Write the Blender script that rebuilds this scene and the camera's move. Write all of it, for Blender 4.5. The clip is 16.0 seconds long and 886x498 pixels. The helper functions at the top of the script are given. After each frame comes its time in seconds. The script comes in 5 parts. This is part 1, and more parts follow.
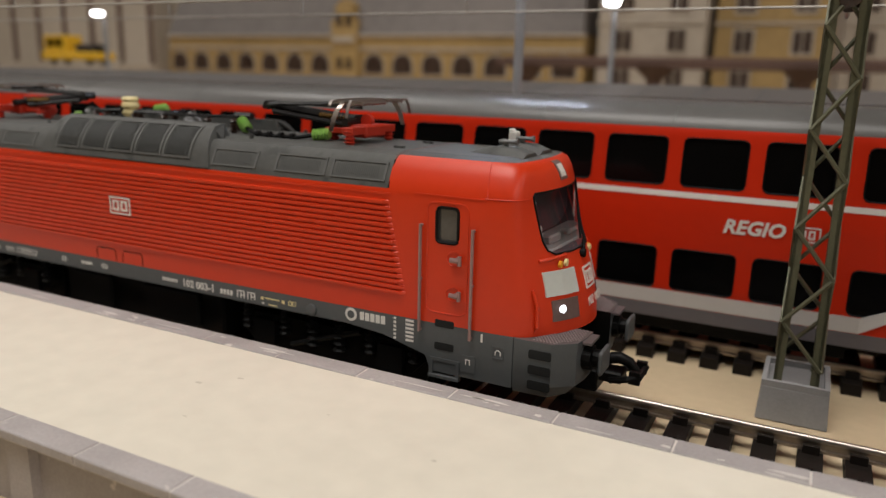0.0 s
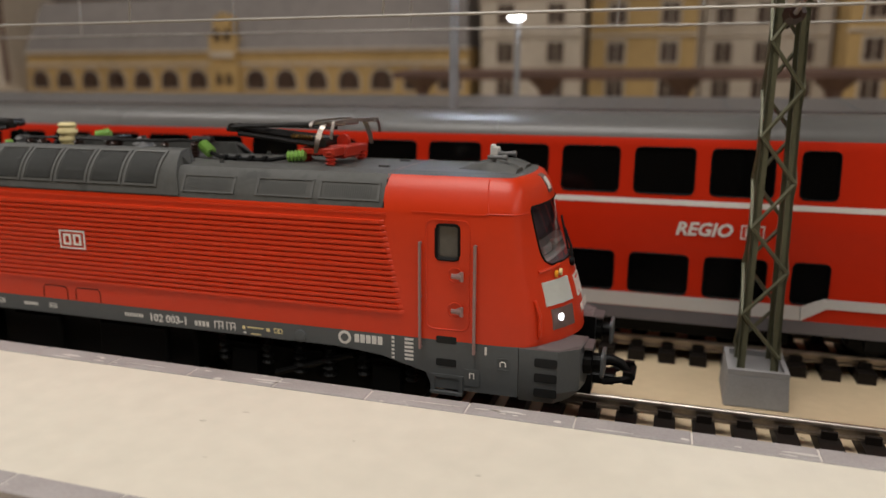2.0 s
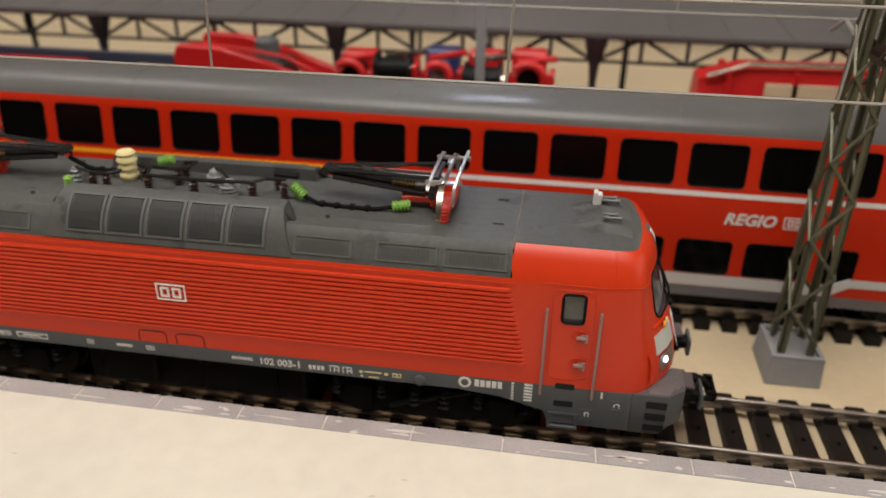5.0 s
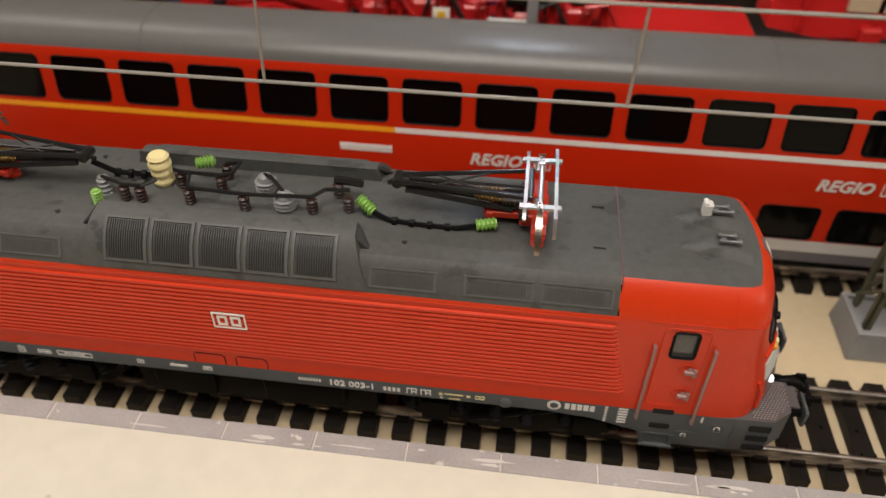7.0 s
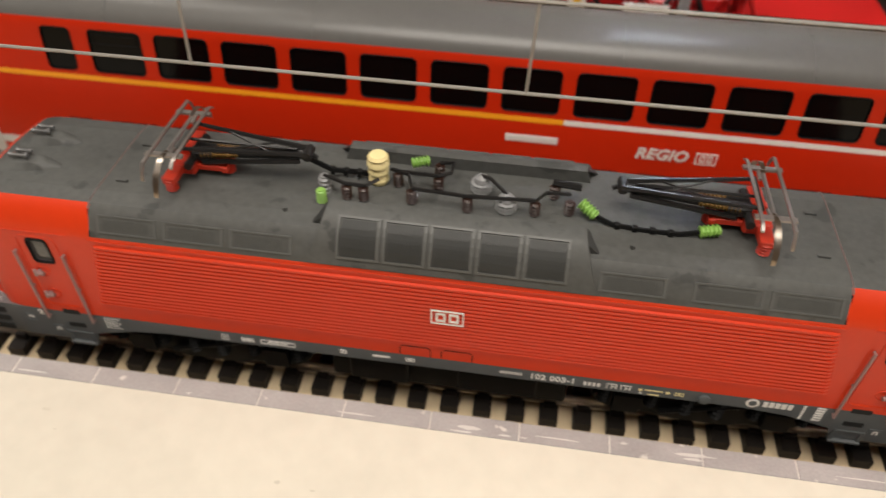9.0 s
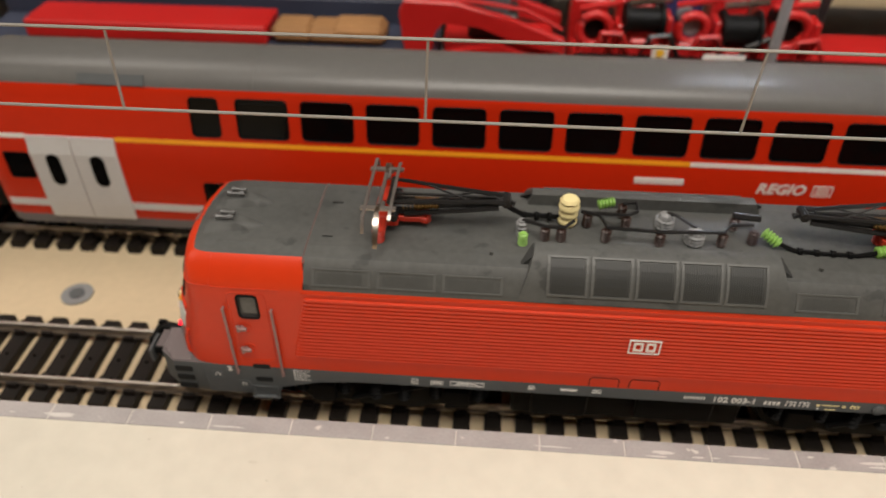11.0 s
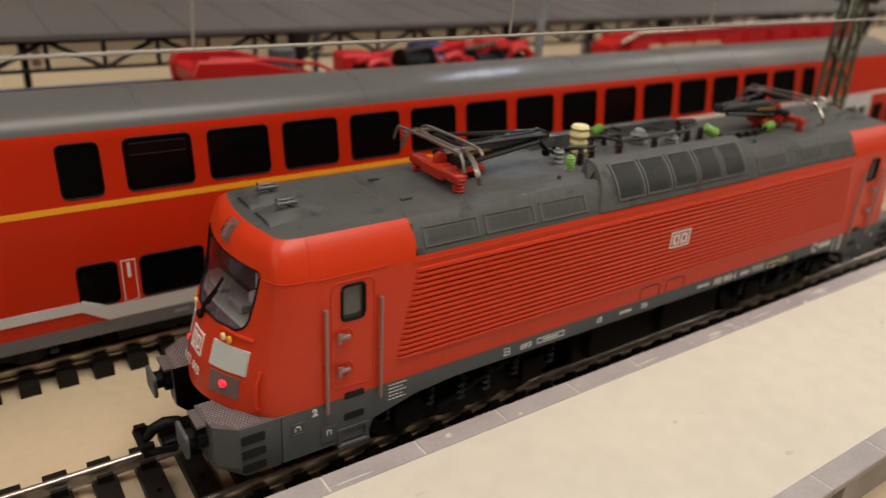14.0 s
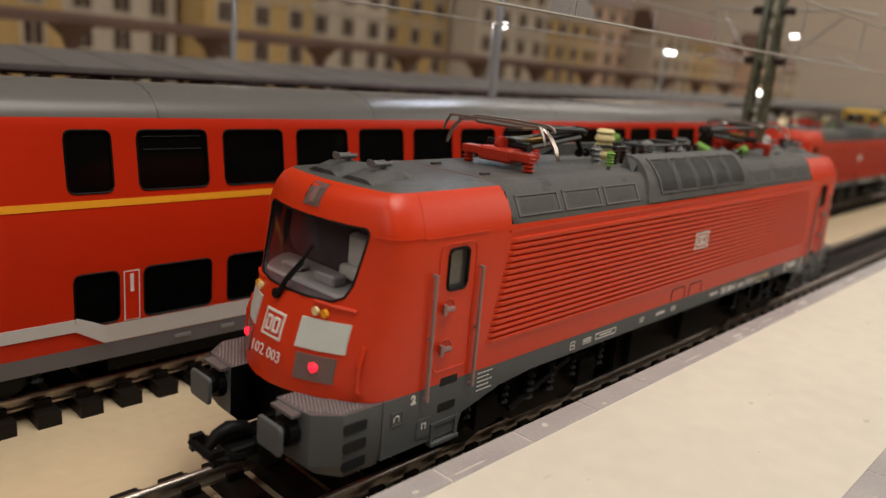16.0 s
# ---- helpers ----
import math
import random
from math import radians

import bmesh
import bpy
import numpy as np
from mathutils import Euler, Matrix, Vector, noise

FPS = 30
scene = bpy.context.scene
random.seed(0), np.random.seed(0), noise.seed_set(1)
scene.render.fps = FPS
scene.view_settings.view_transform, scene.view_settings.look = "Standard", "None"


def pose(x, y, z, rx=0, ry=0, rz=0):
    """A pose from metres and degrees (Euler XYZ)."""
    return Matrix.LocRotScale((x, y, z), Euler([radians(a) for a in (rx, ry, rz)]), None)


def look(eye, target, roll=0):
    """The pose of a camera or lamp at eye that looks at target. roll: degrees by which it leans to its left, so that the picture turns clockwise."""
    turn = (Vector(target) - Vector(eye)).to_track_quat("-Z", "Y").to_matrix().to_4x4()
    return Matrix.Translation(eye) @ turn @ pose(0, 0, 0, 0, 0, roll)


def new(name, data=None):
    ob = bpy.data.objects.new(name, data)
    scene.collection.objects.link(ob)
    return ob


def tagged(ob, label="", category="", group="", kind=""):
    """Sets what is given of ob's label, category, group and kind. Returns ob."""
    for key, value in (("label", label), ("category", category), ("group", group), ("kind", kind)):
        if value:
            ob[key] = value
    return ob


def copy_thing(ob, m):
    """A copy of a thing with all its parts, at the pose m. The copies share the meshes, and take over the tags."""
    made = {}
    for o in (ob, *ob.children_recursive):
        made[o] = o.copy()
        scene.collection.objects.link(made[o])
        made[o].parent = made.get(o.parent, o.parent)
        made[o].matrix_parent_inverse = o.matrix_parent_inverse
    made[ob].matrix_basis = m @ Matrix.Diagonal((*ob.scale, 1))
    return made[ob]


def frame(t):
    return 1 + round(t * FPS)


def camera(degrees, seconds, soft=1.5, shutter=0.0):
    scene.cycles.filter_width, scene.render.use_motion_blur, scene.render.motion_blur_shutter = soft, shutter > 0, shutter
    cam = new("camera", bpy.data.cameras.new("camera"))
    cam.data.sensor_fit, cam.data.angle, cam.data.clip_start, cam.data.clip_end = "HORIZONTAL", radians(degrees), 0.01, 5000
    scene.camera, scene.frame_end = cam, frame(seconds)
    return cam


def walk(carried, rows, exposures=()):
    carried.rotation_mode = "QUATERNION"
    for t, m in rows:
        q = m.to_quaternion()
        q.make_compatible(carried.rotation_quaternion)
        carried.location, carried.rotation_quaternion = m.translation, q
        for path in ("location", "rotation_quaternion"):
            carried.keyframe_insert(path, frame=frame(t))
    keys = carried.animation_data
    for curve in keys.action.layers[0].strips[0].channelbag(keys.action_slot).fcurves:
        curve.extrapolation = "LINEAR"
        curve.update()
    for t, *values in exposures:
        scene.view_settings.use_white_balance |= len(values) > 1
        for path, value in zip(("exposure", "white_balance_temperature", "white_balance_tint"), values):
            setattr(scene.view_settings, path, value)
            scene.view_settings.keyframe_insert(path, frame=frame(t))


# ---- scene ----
cam = camera(62.08, 16.0, soft=1.25, shutter=0.4)
cam.data.dof.use_dof, cam.data.dof.focus_distance, cam.data.dof.aperture_fstop = True, 0.118, 19.0
CM = 0.01
PATH = [
    (0, (12.857, -12.228, 6.242), (8.470, -3.547, 3.917), 1.36),
    (0.5, (12.127, -12.038, 5.861), (8.090, -3.187, 3.542), 1.18),
    (1, (11.711, -12.505, 6.110), (8.049, -3.473, 3.870), 0.89),
    (1.5, (11.322, -12.762, 5.740), (8.075, -3.577, 3.484), 0.38),
    (2, (11.055, -13.062, 6.324), (8.167, -3.733, 4.175), 0.24),
    (2.5, (10.101, -13.538, 6.872), (7.435, -4.159, 4.653), 0.24),
    (3, (9.602, -13.194, 7.866), (7.282, -3.863, 5.119), 0.30),
    (3.5, (9.020, -13.137, 8.628), (7.012, -3.922, 5.304), 0.60),
    (4, (8.499, -13.111, 9.046), (6.670, -4.052, 5.226), 0.58),
    (4.5, (7.890, -13.119, 9.799), (6.164, -4.178, 5.667), 0.56),
    (4.7, (7.525, -13.080, 10.202), (5.985, -4.192, 5.886), 0.74),
    (6.8, (5.083, -10.599, 12.472), (4.064, -2.930, 6.135), 0.28),
    (7, (4.800, -10.124, 12.609), (3.826, -2.568, 6.132), 0.31),
    (7.5, (4.178, -9.452, 12.633), (3.358, -2.144, 5.857), 0.78),
    (8, (3.577, -9.446, 12.767), (2.842, -2.282, 5.829), 1.36),
    (8.5, (2.486, -9.905, 13.053), (1.676, -2.757, 6.107), 1.38),
    (9, (1.037, -10.367, 13.385), (0.087, -3.208, 6.468), 1.19),
    (9.5, (-0.109, -10.668, 13.843), (-1.127, -3.460, 6.986), 1.16),
    (10, (-1.152, -10.840, 13.849), (-2.087, -3.464, 7.162), 1.00),
    (10.2, (-1.464, -10.894, 13.803), (-2.291, -3.442, 7.186), 0.71),
    (12.3, (-6.528, -13.018, 13.166), (-5.154, -4.835, 7.585), 0.68),
    (12.5, (-6.998, -12.620, 12.735), (-4.902, -4.484, 7.311), 0.76),
    (13, (-8.522, -11.947, 11.162), (-4.994, -4.082, 6.091), 1.33),
    (13.5, (-10.297, -11.799, 10.289), (-5.861, -4.089, 5.720), 1.41),
    (14, (-12.267, -10.560, 9.169), (-6.983, -3.100, 5.115), 3.19),
    (14.5, (-13.851, -9.853, 8.342), (-7.800, -2.703, 4.841), 3.77),
    (15, (-14.621, -9.034, 7.380), (-8.127, -2.134, 4.182), 4.06),
    (15.5, (-15.060, -8.608, 6.790), (-8.180, -1.886, 4.055), 4.75),
    (16, (-14.999, -8.334, 6.579), (-7.933, -1.693, 4.138), 5.01),
]
walk(cam, [(t, look([v * CM for v in eye], [v * CM for v in target], roll)) for t, eye, target, roll in PATH],
     exposures=((0.0, -0.33, 6200, 10), (1.5, -0.39, 6200, 10), (3.0, -0.28, 6200, 10), (4.5, -0.17, 6250, 10), (7.0, -0.19, 6500, 10), (7.5, 0.01, 6500, 10),
                (8.5, 0.03, 6500, 10), (10.0, -0.09, 6500, 10), (12.5, -0.15, 6500, 10), (14.0, -0.31, 6500, 10), (16.0, -0.29, 6500, 10)))

# Lengths are in millimetres; the locomotive stands at the origin, the layout's own numbers are moved by SHIFT.
SHIFT = -82.0

# ---- light ----
world = bpy.data.worlds.new("room_air")
scene.world = world
world.use_nodes = True
world.node_tree.nodes["Background"].inputs[0].default_value = (1.0, 0.86, 0.70, 1)
world.node_tree.nodes["Background"].inputs[1].default_value = 0.006


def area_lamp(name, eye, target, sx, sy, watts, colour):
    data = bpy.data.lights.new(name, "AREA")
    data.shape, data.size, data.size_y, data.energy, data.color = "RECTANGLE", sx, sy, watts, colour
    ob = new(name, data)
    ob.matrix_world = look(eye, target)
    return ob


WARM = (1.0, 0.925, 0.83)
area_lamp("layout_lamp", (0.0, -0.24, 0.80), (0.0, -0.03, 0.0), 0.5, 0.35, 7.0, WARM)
# Unseen lamps without fixtures; this one gives the sheen on the side ribs.
area_lamp("unseen_lamp", (1.2, -0.62, 0.78), (0.0, 0.0, 0.0), 0.9, 0.6, 5.0, WARM)
# Added fill that brightens the far right wall and houses.
area_lamp("unseen_lamp", (1.9, 0.5, 1.2), (2.3, 0.9, 0.0), 1.0, 0.6, 34.0, WARM)
# Added fill that brightens the station wing and hall.
area_lamp("unseen_lamp", (-0.75, 0.36, 1.2), (-0.75, 0.80, 0.0), 0.6, 0.4, 6.5, WARM)
# Added low lamp for the pale sheen along the roof slopes.
area_lamp("unseen_lamp", (-1.5, -0.25, 0.95), (0.0, 0.0, 0.0), 0.9, 0.5, 5.5, WARM)

# ---- materials ----


def material(name, colour, rough=0.5, metal=0.0, vary=0.12, scale=300.0, bump=0.0, bump_scale=2500.0, spec=0.5, coat=0.0, fleck=None, fleck_at=0.7, fleck_scale=900.0):
    """A procedural surface: base colour, large and fine variation, flecks of wear, fine relief."""
    m = bpy.data.materials.new(name)
    m.use_nodes = True
    n, l = m.node_tree.nodes, m.node_tree.links
    b = n["Principled BSDF"]
    b.inputs["Roughness"].default_value, b.inputs["Metallic"].default_value = rough, metal
    b.inputs["Specular IOR Level"].default_value, b.inputs["Coat Weight"].default_value = spec, coat
    geo = n.new("ShaderNodeNewGeometry")
    big, fine = n.new("ShaderNodeTexNoise"), n.new("ShaderNodeTexNoise")
    big.inputs["Scale"].default_value, fine.inputs["Scale"].default_value = scale * 0.18, scale * 4
    big.inputs["Detail"].default_value = 4
    for t in (big, fine):
        l.new(geo.outputs["Position"], t.inputs["Vector"])
    add = n.new("ShaderNodeMath")
    add.operation = "MULTIPLY_ADD"
    l.new(fine.outputs["Fac"], add.inputs[0])
    add.inputs[1].default_value = 0.5
    l.new(big.outputs["Fac"], add.inputs[2])
    ramp = n.new("ShaderNodeMapRange")
    ramp.inputs["From Min"].default_value, ramp.inputs["From Max"].default_value = 0.45, 1.05
    ramp.inputs["To Min"].default_value, ramp.inputs["To Max"].default_value = 1 - vary, 1 + vary
    l.new(add.outputs[0], ramp.inputs["Value"])
    mul = n.new("ShaderNodeVectorMath")
    mul.operation = "SCALE"
    mul.inputs[0].default_value = colour
    l.new(ramp.outputs[0], mul.inputs["Scale"])
    out = mul.outputs[0]
    if fleck:
        spots = n.new("ShaderNodeTexNoise")
        spots.inputs["Scale"].default_value, spots.inputs["Detail"].default_value = fleck_scale, 6
        l.new(geo.outputs["Position"], spots.inputs["Vector"])
        cut = n.new("ShaderNodeMapRange")
        cut.inputs["From Min"].default_value, cut.inputs["From Max"].default_value = fleck_at, fleck_at + 0.05
        l.new(spots.outputs["Fac"], cut.inputs["Value"])
        mix = n.new("ShaderNodeMix")
        mix.data_type = "RGBA"
        l.new(cut.outputs[0], mix.inputs["Factor"])
        l.new(out, mix.inputs["A"])
        mix.inputs["B"].default_value = (*fleck, 1)
        out = mix.outputs["Result"]
    l.new(out, b.inputs["Base Color"])
    rr = n.new("ShaderNodeMapRange")
    rr.inputs["To Min"].default_value, rr.inputs["To Max"].default_value = max(0.02, rough - 0.07), min(1, rough + 0.07)
    l.new(big.outputs["Fac"], rr.inputs["Value"])
    l.new(rr.outputs[0], b.inputs["Roughness"])
    if bump:
        bt, bn = n.new("ShaderNodeTexNoise"), n.new("ShaderNodeBump")
        bt.inputs["Scale"].default_value, bt.inputs["Detail"].default_value = bump_scale, 5
        bn.inputs["Strength"].default_value, bn.inputs["Distance"].default_value = bump, 0.0002
        l.new(geo.outputs["Position"], bt.inputs["Vector"])
        l.new(bt.outputs["Fac"], bn.inputs["Height"])
        l.new(bn.outputs[0], b.inputs["Normal"])
    return m


def glowing(name, colour, strength):
    m = bpy.data.materials.new(name)
    m.use_nodes = True
    b = m.node_tree.nodes["Principled BSDF"]
    b.inputs["Base Color"].default_value = (*colour, 1)
    b.inputs["Emission Color"].default_value = (*colour, 1)
    b.inputs["Emission Strength"].default_value = strength
    return m


def clear_glass(name, tint):
    m = bpy.data.materials.new(name)
    m.use_nodes = True
    b = m.node_tree.nodes["Principled BSDF"]
    b.inputs["Base Color"].default_value = (*tint, 1)
    b.inputs["Roughness"].default_value, b.inputs["Transmission Weight"].default_value, b.inputs["IOR"].default_value = 0.03, 1.0, 1.4
    return m


RED = material("red_paint", (0.60, 0.037, 0.005), 0.38, vary=0.06, scale=120, bump=0.02, bump_scale=5000, spec=0.40)
COACH_RED = material("coach_red_paint", (0.52, 0.023, 0.004), 0.34, vary=0.05, scale=100, spec=0.22)
ROOF_GREY = material("roof_grey_paint", (0.079, 0.080, 0.076), 0.56, spec=0.32, vary=0.26, scale=190, bump=0.06, fleck=(0.05, 0.051, 0.049), fleck_at=0.6, fleck_scale=160)
COACH_ROOF = material("coach_roof_grey", (0.112, 0.109, 0.104), 0.31, vary=0.08, scale=120, spec=0.3)
FRAME_GREY = material("frame_grey_paint", (0.085, 0.092, 0.095), 0.5, vary=0.1, scale=300, bump=0.03)
BLACK = material("black_plastic", (0.004, 0.004, 0.004), 0.5, spec=0.14, vary=0.3, scale=400, bump=0.05)
PANE = material("dark_window_pane", (0.0022, 0.0022, 0.0022), 0.12, vary=0.2, spec=0.13)
LAMP_PANEL = material("dark_lamp_panel", (0.15, 0.10, 0.092), 0.35, vary=0.2)
DOOR_GLASS = material("grey_cab_door_glass", (0.085, 0.082, 0.077), 0.15, vary=0.2, spec=0.6)
RUBBER = material("black_rubber_seal", (0.005, 0.005, 0.005), 0.6, spec=0.15)
CAB_INSIDE = material("dim_cab_interior", (0.075, 0.055, 0.062), 0.7, spec=0.2)
WHITE = material("white_print", (0.72, 0.70, 0.66), 0.5, vary=0.05)
PALE = material("pale_plate", (0.55, 0.58, 0.55), 0.45, vary=0.05)
YELLOW = material("yellow_stripe_paint", (0.85, 0.36, 0.015), 0.4, vary=0.05)
DOOR_WHITE = material("door_white_paint", (0.55, 0.54, 0.53), 0.4, vary=0.06)
STEEL = material("bright_steel", (0.46, 0.40, 0.35), 0.27, 1.0, vary=0.1, scale=500)
DULL_STEEL = material("dull_steel", (0.36, 0.325, 0.30), 0.36, 0.8, vary=0.15, scale=500)
RAIL_TOP = material("worn_rail", (0.46, 0.42, 0.375), 0.37, 1.0, vary=0.25, scale=300)
RAIL_SIDE = material("dull_steel_rail_side", (0.34, 0.29, 0.24), 0.33, 0.85, vary=0.3)
SLEEPER = material("dark_sleeper_plastic", (0.0095, 0.0070, 0.0055), 0.55, spec=0.18, vary=0.35, scale=500, bump=0.15)
CARD = material("cream_card_top", (0.63, 0.59, 0.50), 0.75, vary=0.09, scale=60, bump=0.08, fleck=(0.45, 0.37, 0.28), fleck_at=0.76, fleck_scale=420)
BOARD = material("plywood_board", (0.54, 0.43, 0.28), 0.65, vary=0.10, scale=90, bump=0.05)
KERB = material("grey_kerb_print", (0.37, 0.343, 0.337), 0.55, vary=0.18, scale=500, bump=0.2, fleck=(0.62, 0.58, 0.54), fleck_at=0.67, fleck_scale=260)
WORN_WHITE = material("whitish_glue_smear", (0.60, 0.57, 0.54), 0.45, vary=0.1)
SCUFF = material("scuffed_card", (0.54, 0.50, 0.42), 0.8, vary=0.15, scale=900)
JOINT = material("pale_kerb_joint", (0.60, 0.56, 0.52), 0.7, vary=0.2)
MAST_GREEN = material("mast_green_metal", (0.115, 0.115, 0.07), 0.42, 0.3, vary=0.2, scale=400, fleck=(0.25, 0.22, 0.16), fleck_at=0.68, fleck_scale=900)
CONCRETE = material("concrete_foot", (0.24, 0.24, 0.245), 0.7, vary=0.15, scale=500, bump=0.2)
WIRE = material("silver_wire", (0.34, 0.32, 0.29), 0.5, 0.3, vary=0.1)
BROWN = material("brown_insulator", (0.03, 0.013, 0.009), 0.3, vary=0.2)
GREEN = material("light_green_insulator", (0.23, 0.43, 0.085), 0.4, vary=0.1)
CREAM = material("cream_insulator", (0.80, 0.68, 0.34), 0.45, vary=0.08)
PALE_GREY = material("pale_grey_insulator", (0.22, 0.222, 0.225), 0.45, vary=0.1)
TREAD = material("bright_tread_dots", (0.40, 0.35, 0.35), 0.4, 0.3, vary=0.1)
TREAD_BASE = material("dusky_tread_plate", (0.105, 0.088, 0.088), 0.5, vary=0.15, scale=400)
# Near-black that paints the shade inside the step recesses.
SLOT_SHADE = material("step_slot_shade", (0.016, 0.017, 0.017), 0.6, spec=0.2, vary=0.2)
GOLD = material("brassy_spring", (0.22, 0.13, 0.04), 0.35, 0.8, vary=0.1)
PANTO_RED = material("pantograph_red", (0.52, 0.034, 0.013), 0.42, vary=0.1)
RAIL_GREY = material("dull_handrail_grey", (0.30, 0.19, 0.18), 0.38, 0.3, vary=0.12)
LOUVRE_GREY = material("louvre_slat_grey", (0.048, 0.05, 0.048), 0.5, vary=0.15)
PANE_FRAME = material("louvre_frame_grey", (0.092, 0.094, 0.09), 0.5, vary=0.1)
# Paints the shade in louvre gaps; also the dark gusset plates.
GAP_AND_GUSSET = material("louvre_gap_and_gusset_grey", (0.022, 0.023, 0.022), 0.55, vary=0.2, scale=500)
HORN_GREY = material("horn_grey", (0.16, 0.16, 0.16), 0.45, 0.3, vary=0.15)
DESK = material("cab_seat_pale_grey", (0.50, 0.49, 0.46), 0.5)
CAB_DESK = material("cab_desk_grey", (0.24, 0.225, 0.22), 0.5)
PANTO_DARK = material("dark_arm_metal", (0.022, 0.021, 0.021), 0.35, 0.4, vary=0.2)
YELLOW_BRICK = material("yellow_brick_wall", (0.37, 0.25, 0.10), 0.8, vary=0.25, scale=30, bump=0.2)
PINK_PLASTER = material("dull_pink_plaster", (0.42, 0.29, 0.22), 0.8, vary=0.1, scale=50)
PLASTER = material("pale_plaster", (0.41, 0.355, 0.29), 0.8, vary=0.2, scale=30)
SLATE = material("slate_roof", (0.15, 0.132, 0.122), 0.7, vary=0.3, scale=22, bump=0.2, bump_scale=300)
CANOPY_ROOF = material("canopy_felt", (0.105, 0.096, 0.092), 0.55, vary=0.15, scale=90, bump=0.1)
DARK_IRON = material("dark_canopy_iron", (0.02, 0.018, 0.018), 0.5, vary=0.2)
DARK_WINDOW = material("dark_arch_glass", (0.045, 0.028, 0.02), 0.3, vary=0.3)
CRANE_RED = material("crane_red_plastic", (0.47, 0.013, 0.012), 0.38, vary=0.08)
ROOM_WALL = material("warm_room_wall", (0.42, 0.35, 0.28), 0.9, vary=0.04, scale=3)
ROOM_DARK = material("dim_room_wall", (0.30, 0.24, 0.18), 0.9, vary=0.1, scale=3)
BROWN_ROOF = material("brown_platform_roof", (0.10, 0.055, 0.04), 0.7, vary=0.2, scale=80)
VEHICLE_YELLOW = material("yellow_vehicle_paint", (0.75, 0.45, 0.02), 0.45, vary=0.08)
GLASS = clear_glass("cab_glass", (0.85, 0.85, 0.87))
LAMP_WHITE = glowing("lit_white_lamp", (1.0, 0.97, 0.95), 14.0)
TAIL_RED = glowing("lit_red_tail_lamp", (1.0, 0.012, 0.03), 2.4)
HEAD_WHITE = glowing("lit_headlamp", (0.95, 0.96, 1.0), 2.6)

# ---- mesh helpers ----


def box(bm, x0, x1, y0, y1, z0, z1):
    v = [bm.verts.new((x, y, z)) for x in (x0, x1) for y in (y0, y1) for z in (z0, z1)]
    for f in ((0, 1, 3, 2), (4, 6, 7, 5), (0, 4, 5, 1), (2, 3, 7, 6), (0, 2, 6, 4), (1, 5, 7, 3)):
        bm.faces.new([v[i] for i in f])
    return v


def loft(bm, rings, cap=True, closed=True):
    """Joins rings of equal length with quads."""
    rows = [[bm.verts.new(p) for p in r] for r in rings]
    n = len(rows[0])
    for a, b in zip(rows, rows[1:]):
        for i in range(n if closed else n - 1):
            bm.faces.new((a[i], a[(i + 1) % n], b[(i + 1) % n], b[i]))
    if cap:
        bm.faces.new(list(reversed(rows[0])))
        bm.faces.new(rows[-1])
    return rows


def tube(bm, points, r, seg=8):
    """A round bar through the points; r may be a list."""
    pts = [Vector(p) for p in points]
    rs = r if isinstance(r, (list, tuple)) else [r] * len(pts)
    rings = []
    for i, p in enumerate(pts):
        d = (pts[min(i + 1, len(pts) - 1)] - pts[max(i - 1, 0)]).normalized()
        side = d.cross(Vector((0, 0, 1)) if abs(d.z) < 0.9 else Vector((1, 0, 0))).normalized()
        up = side.cross(d)
        rings.append([p + rs[i] * (side * math.cos(a) + up * math.sin(a)) for a in (2 * math.pi * k / seg for k in range(seg))])
    loft(bm, rings)


def ribbed(bm, a, b, r0, r1, ribs, seg=10):
    """A ribbed insulator from a to b."""
    a, b = Vector(a), Vector(b)
    n = ribs * 3 + 1
    tube(bm, [a.lerp(b, i / (n - 1)) for i in range(n)], [r1 if i % 3 == 1 else r0 for i in range(n)], seg)


def bar_frame(bm, x0, x1, z0, z1, t, y0, y1):
    """An upright rectangular frame of bar width t, in one piece."""
    outer, inner = [(x0, z0), (x1, z0), (x1, z1), (x0, z1)], [(x0 + t, z0 + t), (x1 - t, z0 + t), (x1 - t, z1 - t), (x0 + t, z1 - t)]
    rows = [[(ox, y0, oz), (ox, y1, oz), (ix, y1, iz), (ix, y0, iz)] for (ox, oz), (ix, iz) in zip(outer, inner)]
    loft(bm, rows + rows[:1], cap=False)


def prism(bm, poly, axis, a, b):
    """Extrudes a 2D outline along an axis from a to b."""
    def at(p, t):
        return {"x": (t, p[0], p[1]), "y": (p[0], t, p[1]), "z": (p[0], p[1], t)}[axis]
    loft(bm, [[at(p, a) for p in poly], [at(p, b) for p in poly]])


def round_rect(x0, x1, z0, z1, r, n=3):
    pts = []
    for cx, cz, s in ((x1 - r, z1 - r, 0), (x0 + r, z1 - r, 1), (x0 + r, z0 + r, 2), (x1 - r, z0 + r, 3)):
        for k in range(n + 1):
            a = math.pi / 2 * (s + k / n)
            pts.append((cx + r * math.cos(a), cz + r * math.sin(a)))
    return pts


